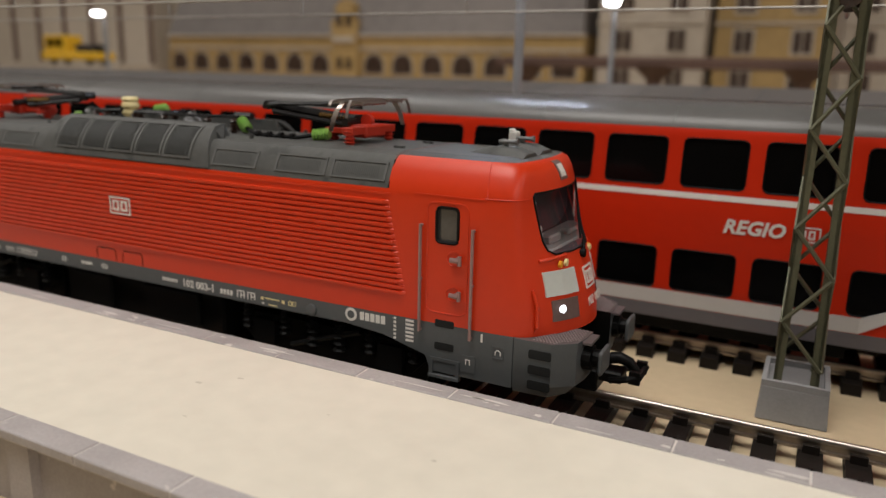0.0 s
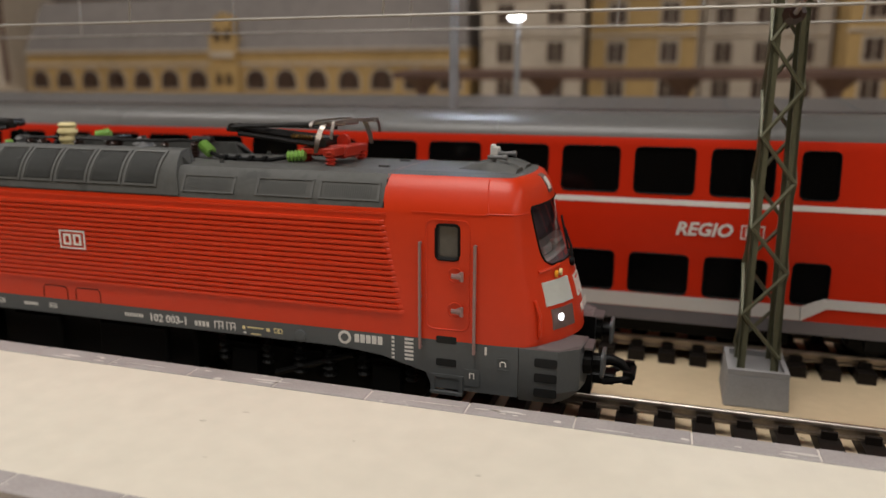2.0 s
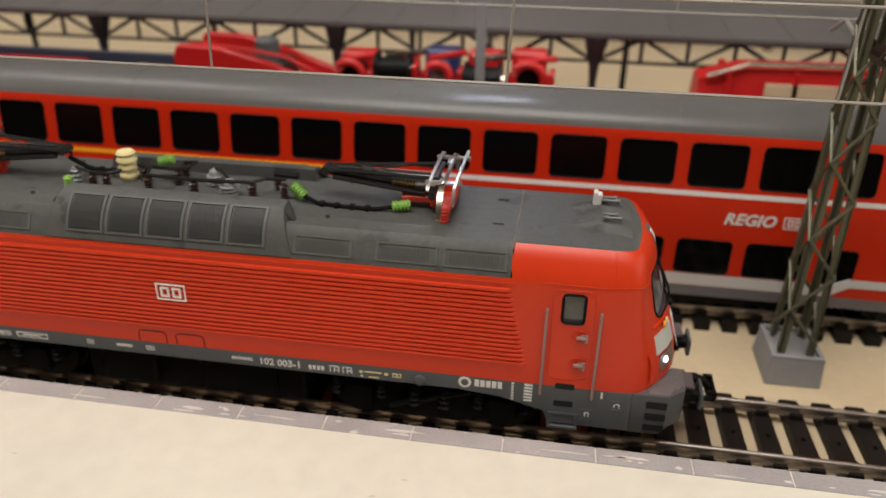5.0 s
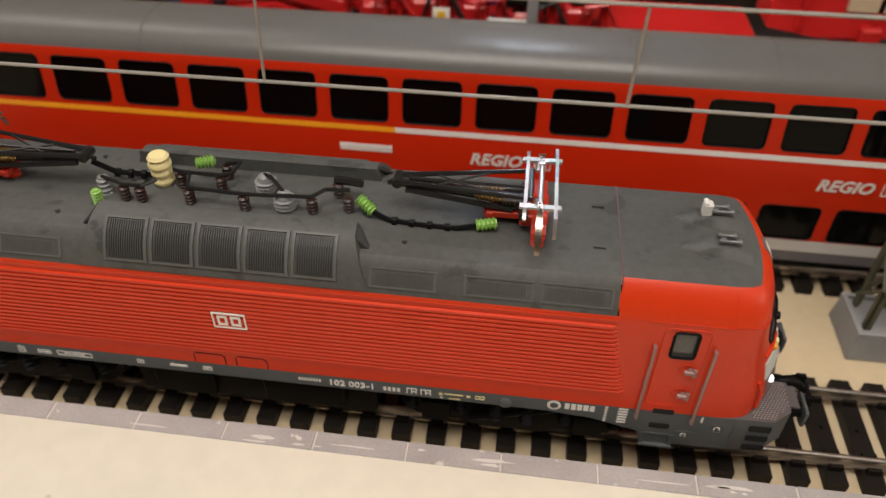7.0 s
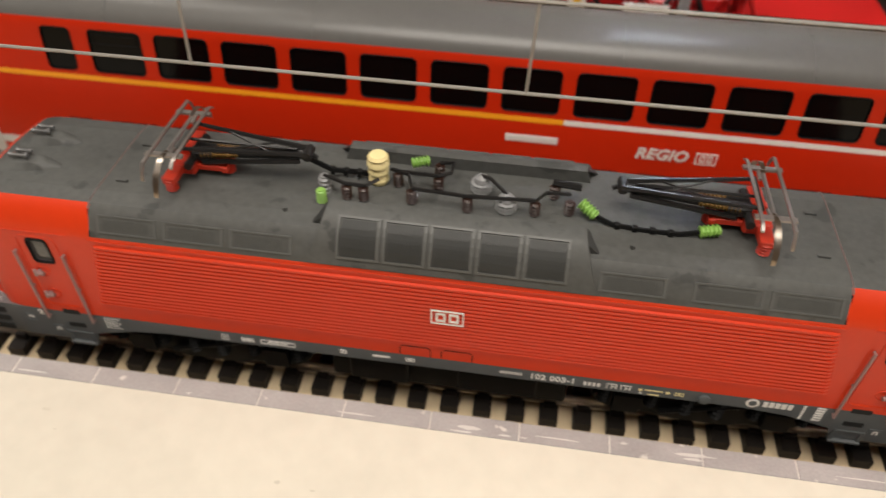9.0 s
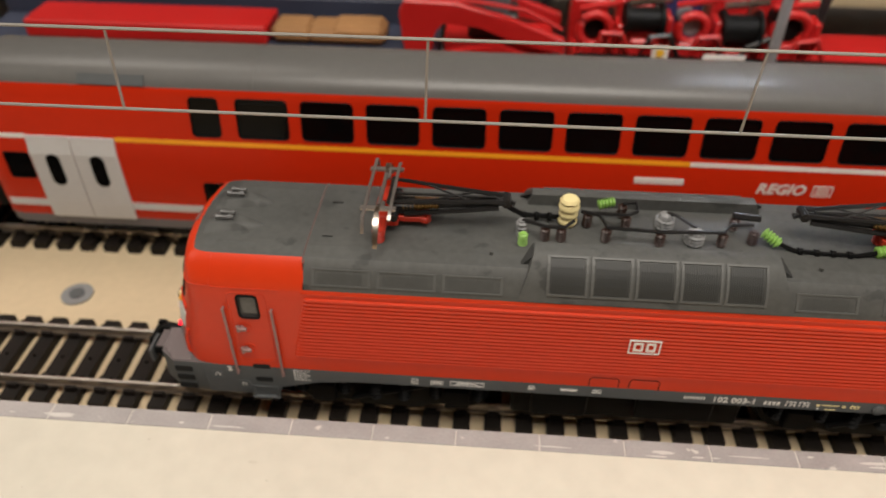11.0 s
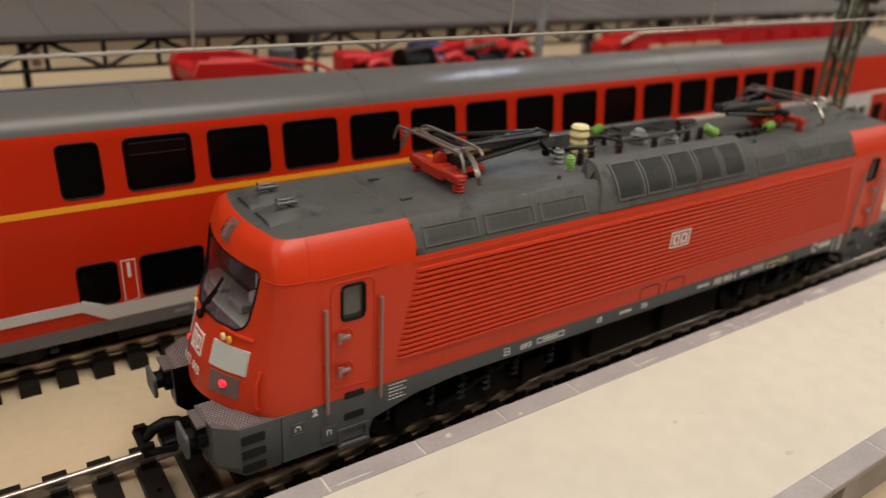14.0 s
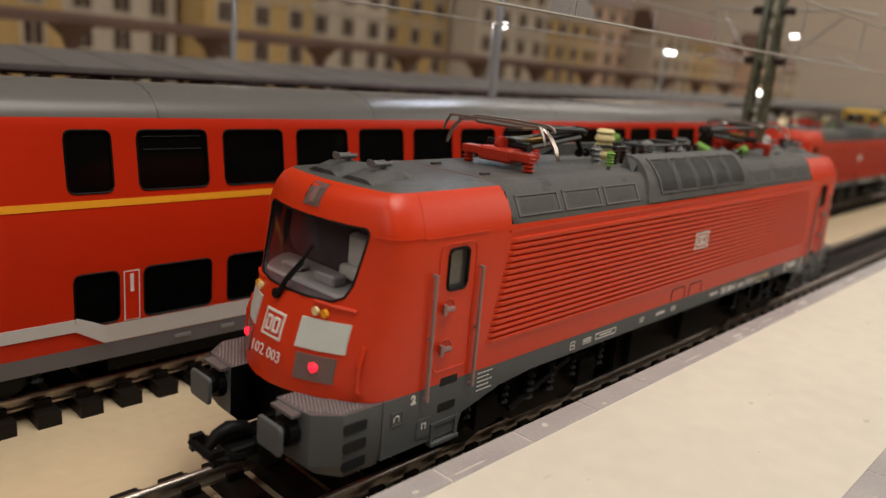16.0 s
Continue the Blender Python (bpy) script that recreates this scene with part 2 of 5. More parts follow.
def mesh_of(name, bm, mats, smooth=None, bevel=0.0):
    if bevel:
        bmesh.ops.bevel(bm, geom=list(bm.edges), offset=bevel, segments=1, affect="EDGES", profile=0.6, clamp_overlap=True)
    bmesh.ops.recalc_face_normals(bm, faces=list(bm.faces))
    for v in bm.verts:
        v.co *= 0.001
    me = bpy.data.meshes.new(name)
    bm.to_mesh(me)
    bm.free()
    for m in mats if isinstance(mats, (list, tuple)) else [mats]:
        me.materials.append(m)
    if smooth is not None:
        me.polygons.foreach_set("use_smooth", [True] * len(me.polygons))
        me.set_sharp_from_angle(angle=radians(smooth))
    return me


def part(name, bm, mats, parent=None, label="", smooth=None, bevel=0.0):
    """Links a bmesh, in millimetres, as ONE mesh object under a thing or a part."""
    ob = new(name, mesh_of(name, bm, mats, smooth, bevel))
    if parent:
        ob.parent = parent
    return tagged(ob, label)


def shape(fn, *args, **kw):
    bm = bmesh.new()
    fn(bm, *args, **kw)
    return bm


def boxes(*rows):
    bm = bmesh.new()
    for r in rows:
        box(bm, *r)
    return bm


def thing(name, x, y, z, label, category, group="", kind="", turn=0.0):
    ob = new(name)
    ob.empty_display_size = 0.01
    ob.matrix_world = pose(x * 0.001, y * 0.001, z * 0.001, 0, 0, turn)
    return tagged(ob, label, category, group, kind)


def shared(name, me, parent, x=0, y=0, z=0, turn=0):
    """A further part on mesh data that is already there."""
    ob = new(name, me)
    ob.parent = parent
    ob.matrix_basis = pose(x * 0.001, y * 0.001, z * 0.001, 0, 0, turn)
    return ob


def lettering(name, text, size, m, parent, mat, label="", shear=0.0, bold=0.0):
    """Flat letters of the built-in font as a mesh; m is the local pose in millimetres."""
    cu = bpy.data.curves.new(name, "FONT")
    cu.body, cu.size, cu.extrude, cu.align_x, cu.align_y, cu.shear = text, size * 0.001, 0.00004, "CENTER", "CENTER", shear
    cu.resolution_u, cu.offset = 2, bold * 0.001
    tmp = bpy.data.objects.new(name, cu)
    scene.collection.objects.link(tmp)
    me = bpy.data.meshes.new_from_object(tmp.evaluated_get(bpy.context.evaluated_depsgraph_get()))
    bpy.data.objects.remove(tmp)
    me.materials.clear()
    me.materials.append(mat)
    ob = new(name, me)
    ob.parent = parent
    ob.matrix_basis = m
    return tagged(ob, label)


def mm(x, y, z, rx=0, ry=0, rz=0):
    return pose(x * 0.001, y * 0.001, z * 0.001, rx, ry, rz)


# ---- the setting: room, board, platform ----
room = boxes((-3000, 3500, -1800, -1780, -700, 1900), (-3000, 3500, 2400, 2420, -700, 1900), (-3020, -3000, -1800, 2420, -700, 1900), (3500, 3520, -1800, 2420, -700, 1900))
tagged(part("wall_room", room, ROOM_WALL), "plain warm-toned walls of the dim hobby room", "wall", kind="structure")
tagged(part("ceiling", boxes((-3020, 3520, -1820, 2420, 1900, 1930)), ROOM_WALL), "plain ceiling of the hobby room", "ceiling", kind="structure")
tagged(part("floor", boxes((-3020, 3520, -1820, 2420, -730, -700)), ROOM_DARK), "dim floor of the hobby room", "floor", kind="structure")
tagged(part("ground", boxes((-1400, 2200, -260, 1000, -18, 0)), BOARD), "cream plywood baseboard of the model railway", "baseboard", kind="structure")

tagged(part("baseboard_panel", boxes((-1390, 2190, -250, -238, -700, -18.2), (-1390, 2190, 978, 990, -700, -18.2), (-1390, -1378, -237.8, 977.8, -700, -18.2), (2178, 2190, -237.8, 977.8, -700, -18.2)), BOARD), "plain plywood panels under the baseboard", "panel", kind="structure")

X0, X1 = -640.0, 900.0
PLAT_TOP = 13.9
platform = thing("platform", 0, 0, 0, "unfinished model platform, cream card top with grey printed kerb stones", "platform", kind="structure")
part("platform_top", boxes((X0, X1, -63.4, -28.2, 12.6, PLAT_TOP - 0.25)), CARD, platform, "cream card, lightly soiled")
part("platform_wall", boxes((X0, X1, -64.6, -63.4, 0, 12.9), (X0, X1, -28.2, -26.4, 0, 12.9)), KERB, platform)

# ---- tracks ----


def build_track(x0, x1, y, label):
    t = thing("track", 0, y, 0, label, "railway track", "tracks")
    bm = bmesh.new()
    box(bm, -1.9, 1.9, -13.2, 13.2, 0, 2.5)
    for s in (-1, 1):
        for o in (-2.1, 1.3):
            box(bm, -1.3, 1.3, s * 8.25 + o, s * 8.25 + o + 0.8, 2.5, 3.9)
    tube(bm, [(0, 0, 2.4), (0, 0, 3.2)], 0.45, 6)
    me = mesh_of("sleeper", bm, SLEEPER)
    n = int((x1 - x0) / 7.0)
    for i in range(n):
        shared("sleeper", me, t, x0 + 3.5 + 7.0 * i)
    for s in (-1, 1):
        c = s * 8.25
        bm = bmesh.new()
        box(bm, x0, x1, c - 0.95, c + 0.95, 2.5, 2.95)
        box(bm, x0, x1, c - 0.3, c + 0.3, 2.95, 4.4)
        rail = part("rail", bm, RAIL_SIDE, t)
        part("rail_head", shape(prism, [(c - 0.6, 4.15), (c + 0.6, 4.15), (c + 0.58, 4.5), (c + 0.48, 4.76), (c + 0.3, 4.93), (c + 0.1, 5.0), (c - 0.1, 5.0), (c - 0.3, 4.93), (c - 0.48, 4.76), (c - 0.58, 4.5)], "x", x0, x1), RAIL_TOP, rail, "worn shiny rail head", smooth=50)
    return t


LOCO_Y, COACH_Y = -1.8, 55.0
build_track(X0, X1, LOCO_Y, "model track with dark plastic sleepers and centre studs")
build_track(X0, X1, COACH_Y - 1, "model track with dark sleepers under the red coaches")
build_track(X0, X1, 122, "model track with dark sleepers under the red crane train")

# ---- the locomotive ----
ZS = [21.3, 24.8, 29.0, 34.0, 38.5, 42.6, 43.4, 45.0, 46.6, 48.1, 48.8, 49.2]
XF = [97.3, 97.0, 96.0, 94.3, 92.7, 91.4, 91.2, 90.6, 90.0, 89.0, 87.6, 84.0]
KF = [0.034, 0.033, 0.031, 0.028, 0.022, 0.017, 0.016, 0.015, 0.014, 0.013, 0.012, 0.012]
HW = [15.5, 15.5, 15.5, 15.5, 15.5, 15.5, 15.4, 14.8, 14.0, 13.0, 12.1, 9.0]


def at_height(table, z):
    return float(np.interp(z, ZS, table))


def front_x(y, z):
    return at_height(XF, z) - at_height(KF, z) * y * y


def body_outline(z):
    w = at_height(HW, z)
    half = []
    for f in (0.0, 0.12, 0.24, 0.36, 0.48, 0.60, 0.70, 0.78, 0.86):
        half.append((front_x(f * w, z), f * w))
    # rounded corner from the bowed front to the flat side
    y0 = 0.86 * w
    p0, p3 = Vector((front_x(y0, z), y0)), Vector((min(83.0, front_x(0.965 * w, z) - 5.0), w))
    t0 = Vector((-2 * at_height(KF, z) * y0, 1)).normalized()
    p1, p2 = p0 + t0 * 0.105 * w, Vector((p0.x - 1.6, w))
    for q in (0.16, 0.32, 0.48, 0.64, 0.82, 1.0):
        p = (1 - q) ** 3 * p0 + 3 * (1 - q) ** 2 * q * p1 + 3 * (1 - q) * q * q * p2 + q ** 3 * p3
        half.append((p.x, p.y))
    half += [(66.0, w), (64.8, w), (40.0, w), (0.0, w)]
    right = [(x, -y) for x, y in reversed(half)] + half[1:]
    left = [(-x, y) for x, y in reversed(half[:-1])] + [(-x, -y) for x, y in half[1:-1]]
    return right + left


def open_blocks(a0, a1, b0, b1, z0, z1, t):
    """Two small upright frames side by side, as rows of a0, a1, z0, z1."""
    rows = ()
    for x0, x1 in ((a0, a1), (b0, b1)):
        rows += ((x0, x0 + t, z0, z1), (x1 - t, x1, z0 + 0.15, z1 - 0.15), (x0 + t, x1 - t, z0, z0 + t), (x0 + t, x1 - t, z1 - t, z1))
    return rows


def build_locomotive():
    loco = thing("locomotive", 0, LOCO_Y, 0, "red and grey model electric locomotive with ribbed sides, pantographs folded", "locomotive")
    bm = bmesh.new()
    loft(bm, [[(x, y, z) for x, y in body_outline(z)] for z in ZS])
    for f in bm.faces:
        c = f.calc_center_median()
        if c.z > 43.4 and abs(c.x) < 64.8 or c.z > 48.75:
            f.material_index = 1
    body = part("body", bm, [RED, ROOF_GREY, CAB_INSIDE], loco, "red shell with grey roof", smooth=38)
    # hollows behind the windscreens and door windows
    cut = bmesh.new()
    screen = [(-11.2, 43.6), (-10.6, 44.1), (10.6, 44.1), (11.2, 43.6), (10.3, 36.4), (9.6, 34.9), (8.2, 34.1), (-8.2, 34.1), (-9.6, 34.9), (-10.3, 36.4)]
    for s in (-1, 1):
        prism(cut, screen, "x", s * 80.5, s * 99.0)
        for k in (-1, 1):
            x0, x1 = sorted((s * 74.3, s * 78.2))
            prism(cut, round_rect(x0, x1, 35.4, 41.2, 0.7), "y", k * 13.0, k * 16.5)
    tool = bpy.data.objects.new("hollow", mesh_of("hollow", cut, CAB_INSIDE))
    scene.collection.objects.link(tool)
    tool.parent = loco
    mod = body.modifiers.new("hollows", "BOOLEAN")
    mod.object, mod.operation, mod.solver, mod.material_mode = tool, "DIFFERENCE", "EXACT", "TRANSFER"
    me = bpy.data.meshes.new_from_object(body.evaluated_get(bpy.context.evaluated_depsgraph_get()))
    body.modifiers.remove(mod)
    body.data = me
    me.set_sharp_from_angle(angle=radians(38))
    for f in me.polygons:
        f.use_smooth = f.normal.z < 0.9
    bpy.data.objects.remove(tool)

    for s in (-1, 1):
        # windscreen: pane that follows the nose, seal round it, wiper, desk and seats behind
        bm = bmesh.new()
        ys = [-1.0, -0.7, -0.35, 0.0, 0.35, 0.7, 1.0]
        rows = []
        for z, w in ((34.1, 8.2), (34.9, 9.6), (36.4, 10.3), (40.0, 10.75), (43.6, 11.2), (44.1, 10.6)):
            rows.append([(s * (front_x(f * w, z) - 0.35), f * w, z) for f in ys])
        loft(bm, rows, cap=False, closed=False)
        part("windscreen", bm, GLASS, loco, "clear windscreen", smooth=60).visible_shadow = False
        bm = bmesh.new()
        ring = [Vector((s * (front_x(y, z) + 0.02), y, z)) for y, z in screen]
        dense = [a.lerp(b, t) for a, b in zip(ring, ring[1:] + ring[:1]) for t in (0, 0.25, 0.5, 0.75)]
        dense = [Vector((s * (front_x(p.y, p.z) + 0.02), p.y, p.z)) for p in dense]
        tube(bm, dense + dense[:1], 0.18, 6)
        part("windscreen_seal", bm, RUBBER, loco)
        bm = bmesh.new()
        for o in (0.0, 0.5):
            tube(bm, [(s * (front_x(0.6, 33.5) + 0.35), -s * (0.6 - o), 33.5), (s * (front_x(0.4, 35.6) + 0.7), s * (0.4 + o), 35.6), (s * (front_x(2.2, 38.6) + 0.4), s * (2.2 + 0.3 * o), 38.6 - o)], 0.22, 6)
        tube(bm, [(s * (front_x(0.8, 36.0) + 0.3), s * 0.5, 35.4), (s * (front_x(3.0, 40.6) + 0.25), s * 3.2, 40.6)], 0.24, 6)
        tube(bm, [(s * (front_x(0.8, 33.2) - 0.1), -s * 0.9, 33.2), (s * (front_x(0.8, 33.2) + 0.7), -s * 0.9, 33.2)], 0.75, 10)
        part("wiper", bm, RUBBER, loco)
        desk = boxes((*sorted((s * 82.0, s * 91.0)), -9.5, 9.5, 33.6, 34.5), (*sorted((s * 86.0, s * 89.0)), -5.0, -1.0, 34.4, 36.0), (*sorted((s * 86.0, s * 88.5)), 2.0, 6.0, 34.4, 35.4))
        part("driver_desk", desk, CAB_DESK, loco, "grey driver's desk behind the windscreen", bevel=0.3)
        part("driver_seat", boxes((*sorted((s * 82.0, s * 84.0)), -6.2, -2.8, 36.5, 41.2), (*sorted((s * 82.0, s * 85.5)), -6.5, -2.5, 35.0, 37.0)), DESK, loco, bevel=0.4)
        # top lamp
        def nose(y, z, d=0.0):
            return (s * (front_x(y, z) + d), y, z)
        bm = bmesh.new()
        loft(bm, [[nose(-1.7, z, d) for z in (45.4, 46.6, 47.4, 48.0, 48.4)] + [nose(1.7, z, d) for z in (48.4, 48.0, 47.4, 46.6, 45.4)] for d in (-0.4, 0.16)])
        top = part("top_lamp", bm, LAMP_PANEL, loco, "small top lamp behind glass")
        bm = bmesh.new()
        loft(bm, [[nose(-q, z, d) for z in (45.9, 46.6, 47.4, 47.9)] + [nose(q, z, d) for z in (47.9, 47.4, 46.6, 45.9)] for q, d in ((1.15 if s > 0 else 0.55, 0.0), (1.15 if s > 0 else 0.55, 0.24))])
        part("lens", bm, WHITE if s > 0 else RAIL_GREY, top)
        for k in (-1, 1):
            def patch(y0, y1, z0, z1, d0, d1):
                b = bmesh.new()
                y0, y1 = k * y0, k * y1
                loft(b, [[nose(y0, z0, d), nose((y0 + y1) / 2, z0, d), nose(y1, z0, d), nose(y1, z1, d), nose((y0 + y1) / 2, z1, d), nose(y0, z1, d)] for d in (d0, d1)])
                return b
            part("marker_plate", patch(4.9, 11.4, 27.6, 31.6, -0.2, 0.26), PALE, loco, "blank pale plate")
            lamp = part("headlamp", patch(5.4, 10.6, 23.4, 26.9, -0.2, 0.22), LAMP_PANEL, loco, "lamp panel lit white" if s > 0 else "lamp panel lit red")
            bm = bmesh.new()
            cx, cy, cz = nose(k * 8.8 if s > 0 else k * 8.0, 25.3, 0.0)
            tube(bm, [(cx - s * 0.3, cy, cz), (cx + s * 0.35, cy, cz), (cx + s * 0.55, cy, cz)], [0.66, 0.66, 0.36], 12)
            part("lens", bm, HEAD_WHITE if s > 0 else TAIL_RED, lamp)
            bm = bmesh.new()
            tube(bm, [nose(k * 6.6, 32.6, 0.0), nose(k * 6.6, 32.6, 0.5)], 0.62, 8)
            part("signal_lamp", bm, CREAM, loco)
            bm = bmesh.new()
            tube(bm, [nose(k * 7.9, 32.5, 0.0), nose(k * 7.9, 32.5, 0.5)], 0.62, 8)
            part("signal_lamp", bm, YELLOW, loco)
            bm = bmesh.new()
            tube(bm, [nose(k * 6.0, 33.8, 0.1), nose(k * 9.0, 33.6, 0.2), nose(k * 11.6, 33.4, 0.1)], 0.3, 6)
            part("grab_ridge", bm, RED, loco)
            # upright handrail at the corner of the nose
            bm = bmesh.new()
            tube(bm, [nose(k * 13.3, 22.2, -0.2), nose(k * 13.4, 23, 0.55), nose(k * 13.4, 26.5, 0.75), nose(k * 13.3, 29.0, 0.1)], 0.35, 6)
            part("corner_handrail", bm, RED, loco)
        for k in (-1, 1):
            bm = bmesh.new()
            ring = [(x, y) for x, y in body_outline(43.35) if x > 70 and y * k > 10.8]
            ring.sort(key=lambda p: p[0])
            tube(bm, [(s * (x + 0.03), y * 1.004, 43.35) for x, y in ring], 0.09, 5)
            part("brow_seam", bm, RED, loco)
            bm = bmesh.new()
            tube(bm, [(s * (82.4 + 0.14 * (48.4 - z)), k * (at_height(HW, z) + 0.02), z) for z in (48.6, 48.1, 47.0, 45.6, 44.4, 43.35)], 0.09, 5)
            part("cab_seam", bm, RED, loco)
        # company badge as a plain framed shape, and the number
        bm = bmesh.new()
        for y0, y1, z0, z1 in ((-2.2, 2.2, 30.72, 31.0), (-2.2, 2.2, 27.4, 27.68), (-2.2, -1.95, 27.68, 30.72), (1.95, 2.2, 27.68, 30.72)) + open_blocks(-1.45, -0.15, 0.2, 1.5, 28.2, 30.2, 0.28):
            if s < 0:
                y0, y1 = -y1, -y0
            loft(bm, [[nose(y0, z0, d), nose(y1, z0, d), nose(y1, z1, d), nose(y0, z1, d)] for d in (-0.1, 0.24)])
        part("badge", bm, WHITE, loco, "white framed company badge")
        zc = 25.4
        tilt = math.degrees(math.atan2(at_height(XF, zc - 1) - at_height(XF, zc + 1), 2))
        lettering("running_number", "102 003", 2.2, mm(s * (front_x(1.0, zc) + 0.30), 0, zc, 90 - tilt, 0, 90 * s), loco, WHITE)
        # grey front skirt, tread plates, buffers, coupler
        bm = bmesh.new()
        plan = [(88.6, 15.35), (95.0, 15.2), (98.3, 12.6), (98.9, 9.0), (98.9, 5.8), (93.5, 5.8), (93.5, -5.8), (98.9, -5.8), (98.9, -9.0), (98.3, -12.6), (95.0, -15.2), (88.6, -15.35)]
        low = [(88.6, 14.9), (94.3, 14.7), (96.6, 11.8), (97.0, 8.6), (97.0, 5.8), (93.5, 5.8), (93.5, -5.8), (97.0, -5.8), (97.0, -8.6), (96.6, -11.8), (94.3, -14.7), (88.6, -14.9)]
        loft(bm, [[(s * x, y, 12.0) for x, y in low], [(s * x, y, 14.0) for x, y in plan], [(s * x, y, 21.25) for x, y in plan]])
        bmesh.ops.recalc_face_normals(bm, faces=list(bm.faces))
        for f in bm.faces:
            m = f.calc_center_median()
            if abs(m.y) < 5.9 and abs(m.x) > 90 and f.normal.z < 0.9:
                f.material_index = 1
            elif f.normal.z > 0.9:
                f.material_index = 2
        skirt = part("front_skirt", bm, [FRAME_GREY, BLACK, TREAD_BASE], loco, "dark grey front skirt with step slots", smooth=30)
        for k in (-1, 1):
            for i in range(3):
                z = 13.9 + 2.6 * i
                # Slots are not hollowed: a thin dark patch paints their inner shade.
                part("step_slot", shape(prism, round_rect(*sorted((s * 91.2, s * 95.0)), z - 0.75, z + 0.75, 0.3, 2), "y", k * 15.05, k * 15.42), SLOT_SHADE, skirt)
            bm = bmesh.new()
            for i in range(19):
                for j in range(13):
                    x, yy = 91.6 + 0.56 * j + 0.28 * (i % 2), 6.0 + 0.47 * i
                    if x < 98.3 - max(0, yy - 11.0) * 0.95 and x > front_x(yy, 21.4) - 0.2:
                        box(bm, *sorted((s * x, s * (x + 0.27))), *sorted((k * yy, k * (yy + 0.17))), 21.2, 21.38)
            part("tread_plate", bm, TREAD, skirt, "dotted anti-slip tread plate")
            bm = bmesh.new()
            tube(bm, [(s * 98.5, k * 8.9, 18.0), (s * 101.6, k * 8.9, 18.0)], 1.5, 12)
            buf = part("buffer", bm, BLACK, loco, "grey rectangular buffer")
            part("buffer_head", shape(prism, round_rect(*sorted((k * 6.2, k * 11.6)), 15.9, 20.1, 0.7), "x", s * 101.5, s * 102.1), FRAME_GREY, buf, bevel=0.2)
            part("buffer_guide", shape(tube, [(s * 98.4, k * 8.9, 18.0), (s * 100.0, k * 8.9, 18.0), (s * 100.1, k * 8.9, 18.0)], [2.3, 2.1, 1.6], 14), BLACK, buf)
            # tread above each buffer
            part("buffer_step", boxes((*sorted((s * 98.7, s * 100.2)), *sorted((k * 6.4, k * 11.2)), 20.7, 21.1)), TREAD_BASE, loco)
        bm = bmesh.new()
        box(bm, *sorted((s * 92, s * 99.5)), -3.2, 3.2, 9.5, 13.5)
        box(bm, *sorted((s * 99, s * 103.4)), -2.0, 2.0, 11.2, 13.2)
        coup = part("coupler", bm, BLACK, loco, "black model coupler with hook and loop", bevel=0.3)
        # hook that rises, curves over and drops in front
        bm = bmesh.new()
        tube(bm, [(s * 98.8, 0, 13.2), (s * 100.4, 0, 14.9), (s * 102.4, 0, 15.4), (s * 104.2, 0, 14.9), (s * 105.4, 0, 13.5), (s * 105.7, 0, 12.0)], [0.9, 1.1, 1.1, 0.95, 0.75, 0.6], 8)
        part("coupler_hook", bm, BLACK, coup, smooth=50)
        bm = bmesh.new()
        tube(bm, [(s * 101.5, -2.6, 12.0), (s * 104.6, -3.2, 13.0), (s * 106.4, -2.8, 13.4), (s * 106.4, 2.8, 13.4), (s * 104.6, 3.2, 13.0), (s * 101.5, 2.6, 12.0)], 0.6, 6)
        for y in (-2.7, 2.7):
            box(bm, *sorted((s * 104.8, s * 106.6)), y - 0.5, y + 0.5, 12.2, 14.4)
        part("coupler_loop", bm, BLACK, coup)

    # ribbed side panels
    ribs = 17
    zt, zb = 41.6, 25.2
    for k in (-1, 1):
        for i in range(ribs):
            z = zb + (zt - zb) * (i + 0.5) / ribs
            e = 65.0 + (zt - z) / (zt - zb) * 3.7
            bm = bmesh.new()
            y0 = k * 15.3
            rows = []
            for x, d in ((-e, 0.0), (-e + 0.8, 0.45), (e - 0.8, 0.45), (e, 0.0)):
                rows.append([(x, y0, z - 0.38), (x, y0 + k * (0.2 + d), z - 0.34), (x, y0 + k * (0.2 + d), z + 0.18), (x, y0, z + 0.38)])
            loft(bm, rows)
            part("side_rib", bm, RED, loco)
        # raised border line above the ribs
        part("rib_border", boxes((-65.5, 65.5, *sorted((k * 15.3, k * 15.64)), 42.3, 42.7)), RED, loco)
        # grey sole bar and the lower cab sides
        bm = bmesh.new()
        sole = [(-88.5, 21.3), (-88.5, 12.6), (-73.5, 12.6), (-72.5, 15.2), (-64, 17.4), (-56, 18.1), (56, 18.1), (64, 17.4), (72.5, 15.2), (73.5, 12.6), (88.5, 12.6), (88.5, 21.3)]
        prism(bm, sole, "y", k * 14.6, k * 15.45)
        side = part("sole_bar", bm, FRAME_GREY, loco, "dark grey sole bar with small white lettering")
        for s in (-1, 1):
            for z in (17.35, 21.4):
                # Raised dark patch in place of a shaded recess.
                part("step_slot", shape(prism, round_rect(*sorted((s * 74.3, s * 77.9)), z - 0.65, z + 0.65, 0.25, 2), "y", k * 15.3, k * 15.53), SLOT_SHADE, side)
            part("cab_step", boxes((*sorted((s * 73.4, s * 79.1)), *sorted((k * 14.8, k * 16.0)), 11.7, 12.2), (*sorted((s * 73.4, s * 74.1)), *sorted((k * 14.8, k * 15.7)), 12, 15.2), (*sorted((s * 78.4, s * 79.1)), *sorted((k * 14.8, k * 15.7)), 12, 15.2), (*sorted((s * 73.4, s * 79.1)), *sorted((k * 14.8, k * 15.6)), 14.6, 15.2)), FRAME_GREY, side)
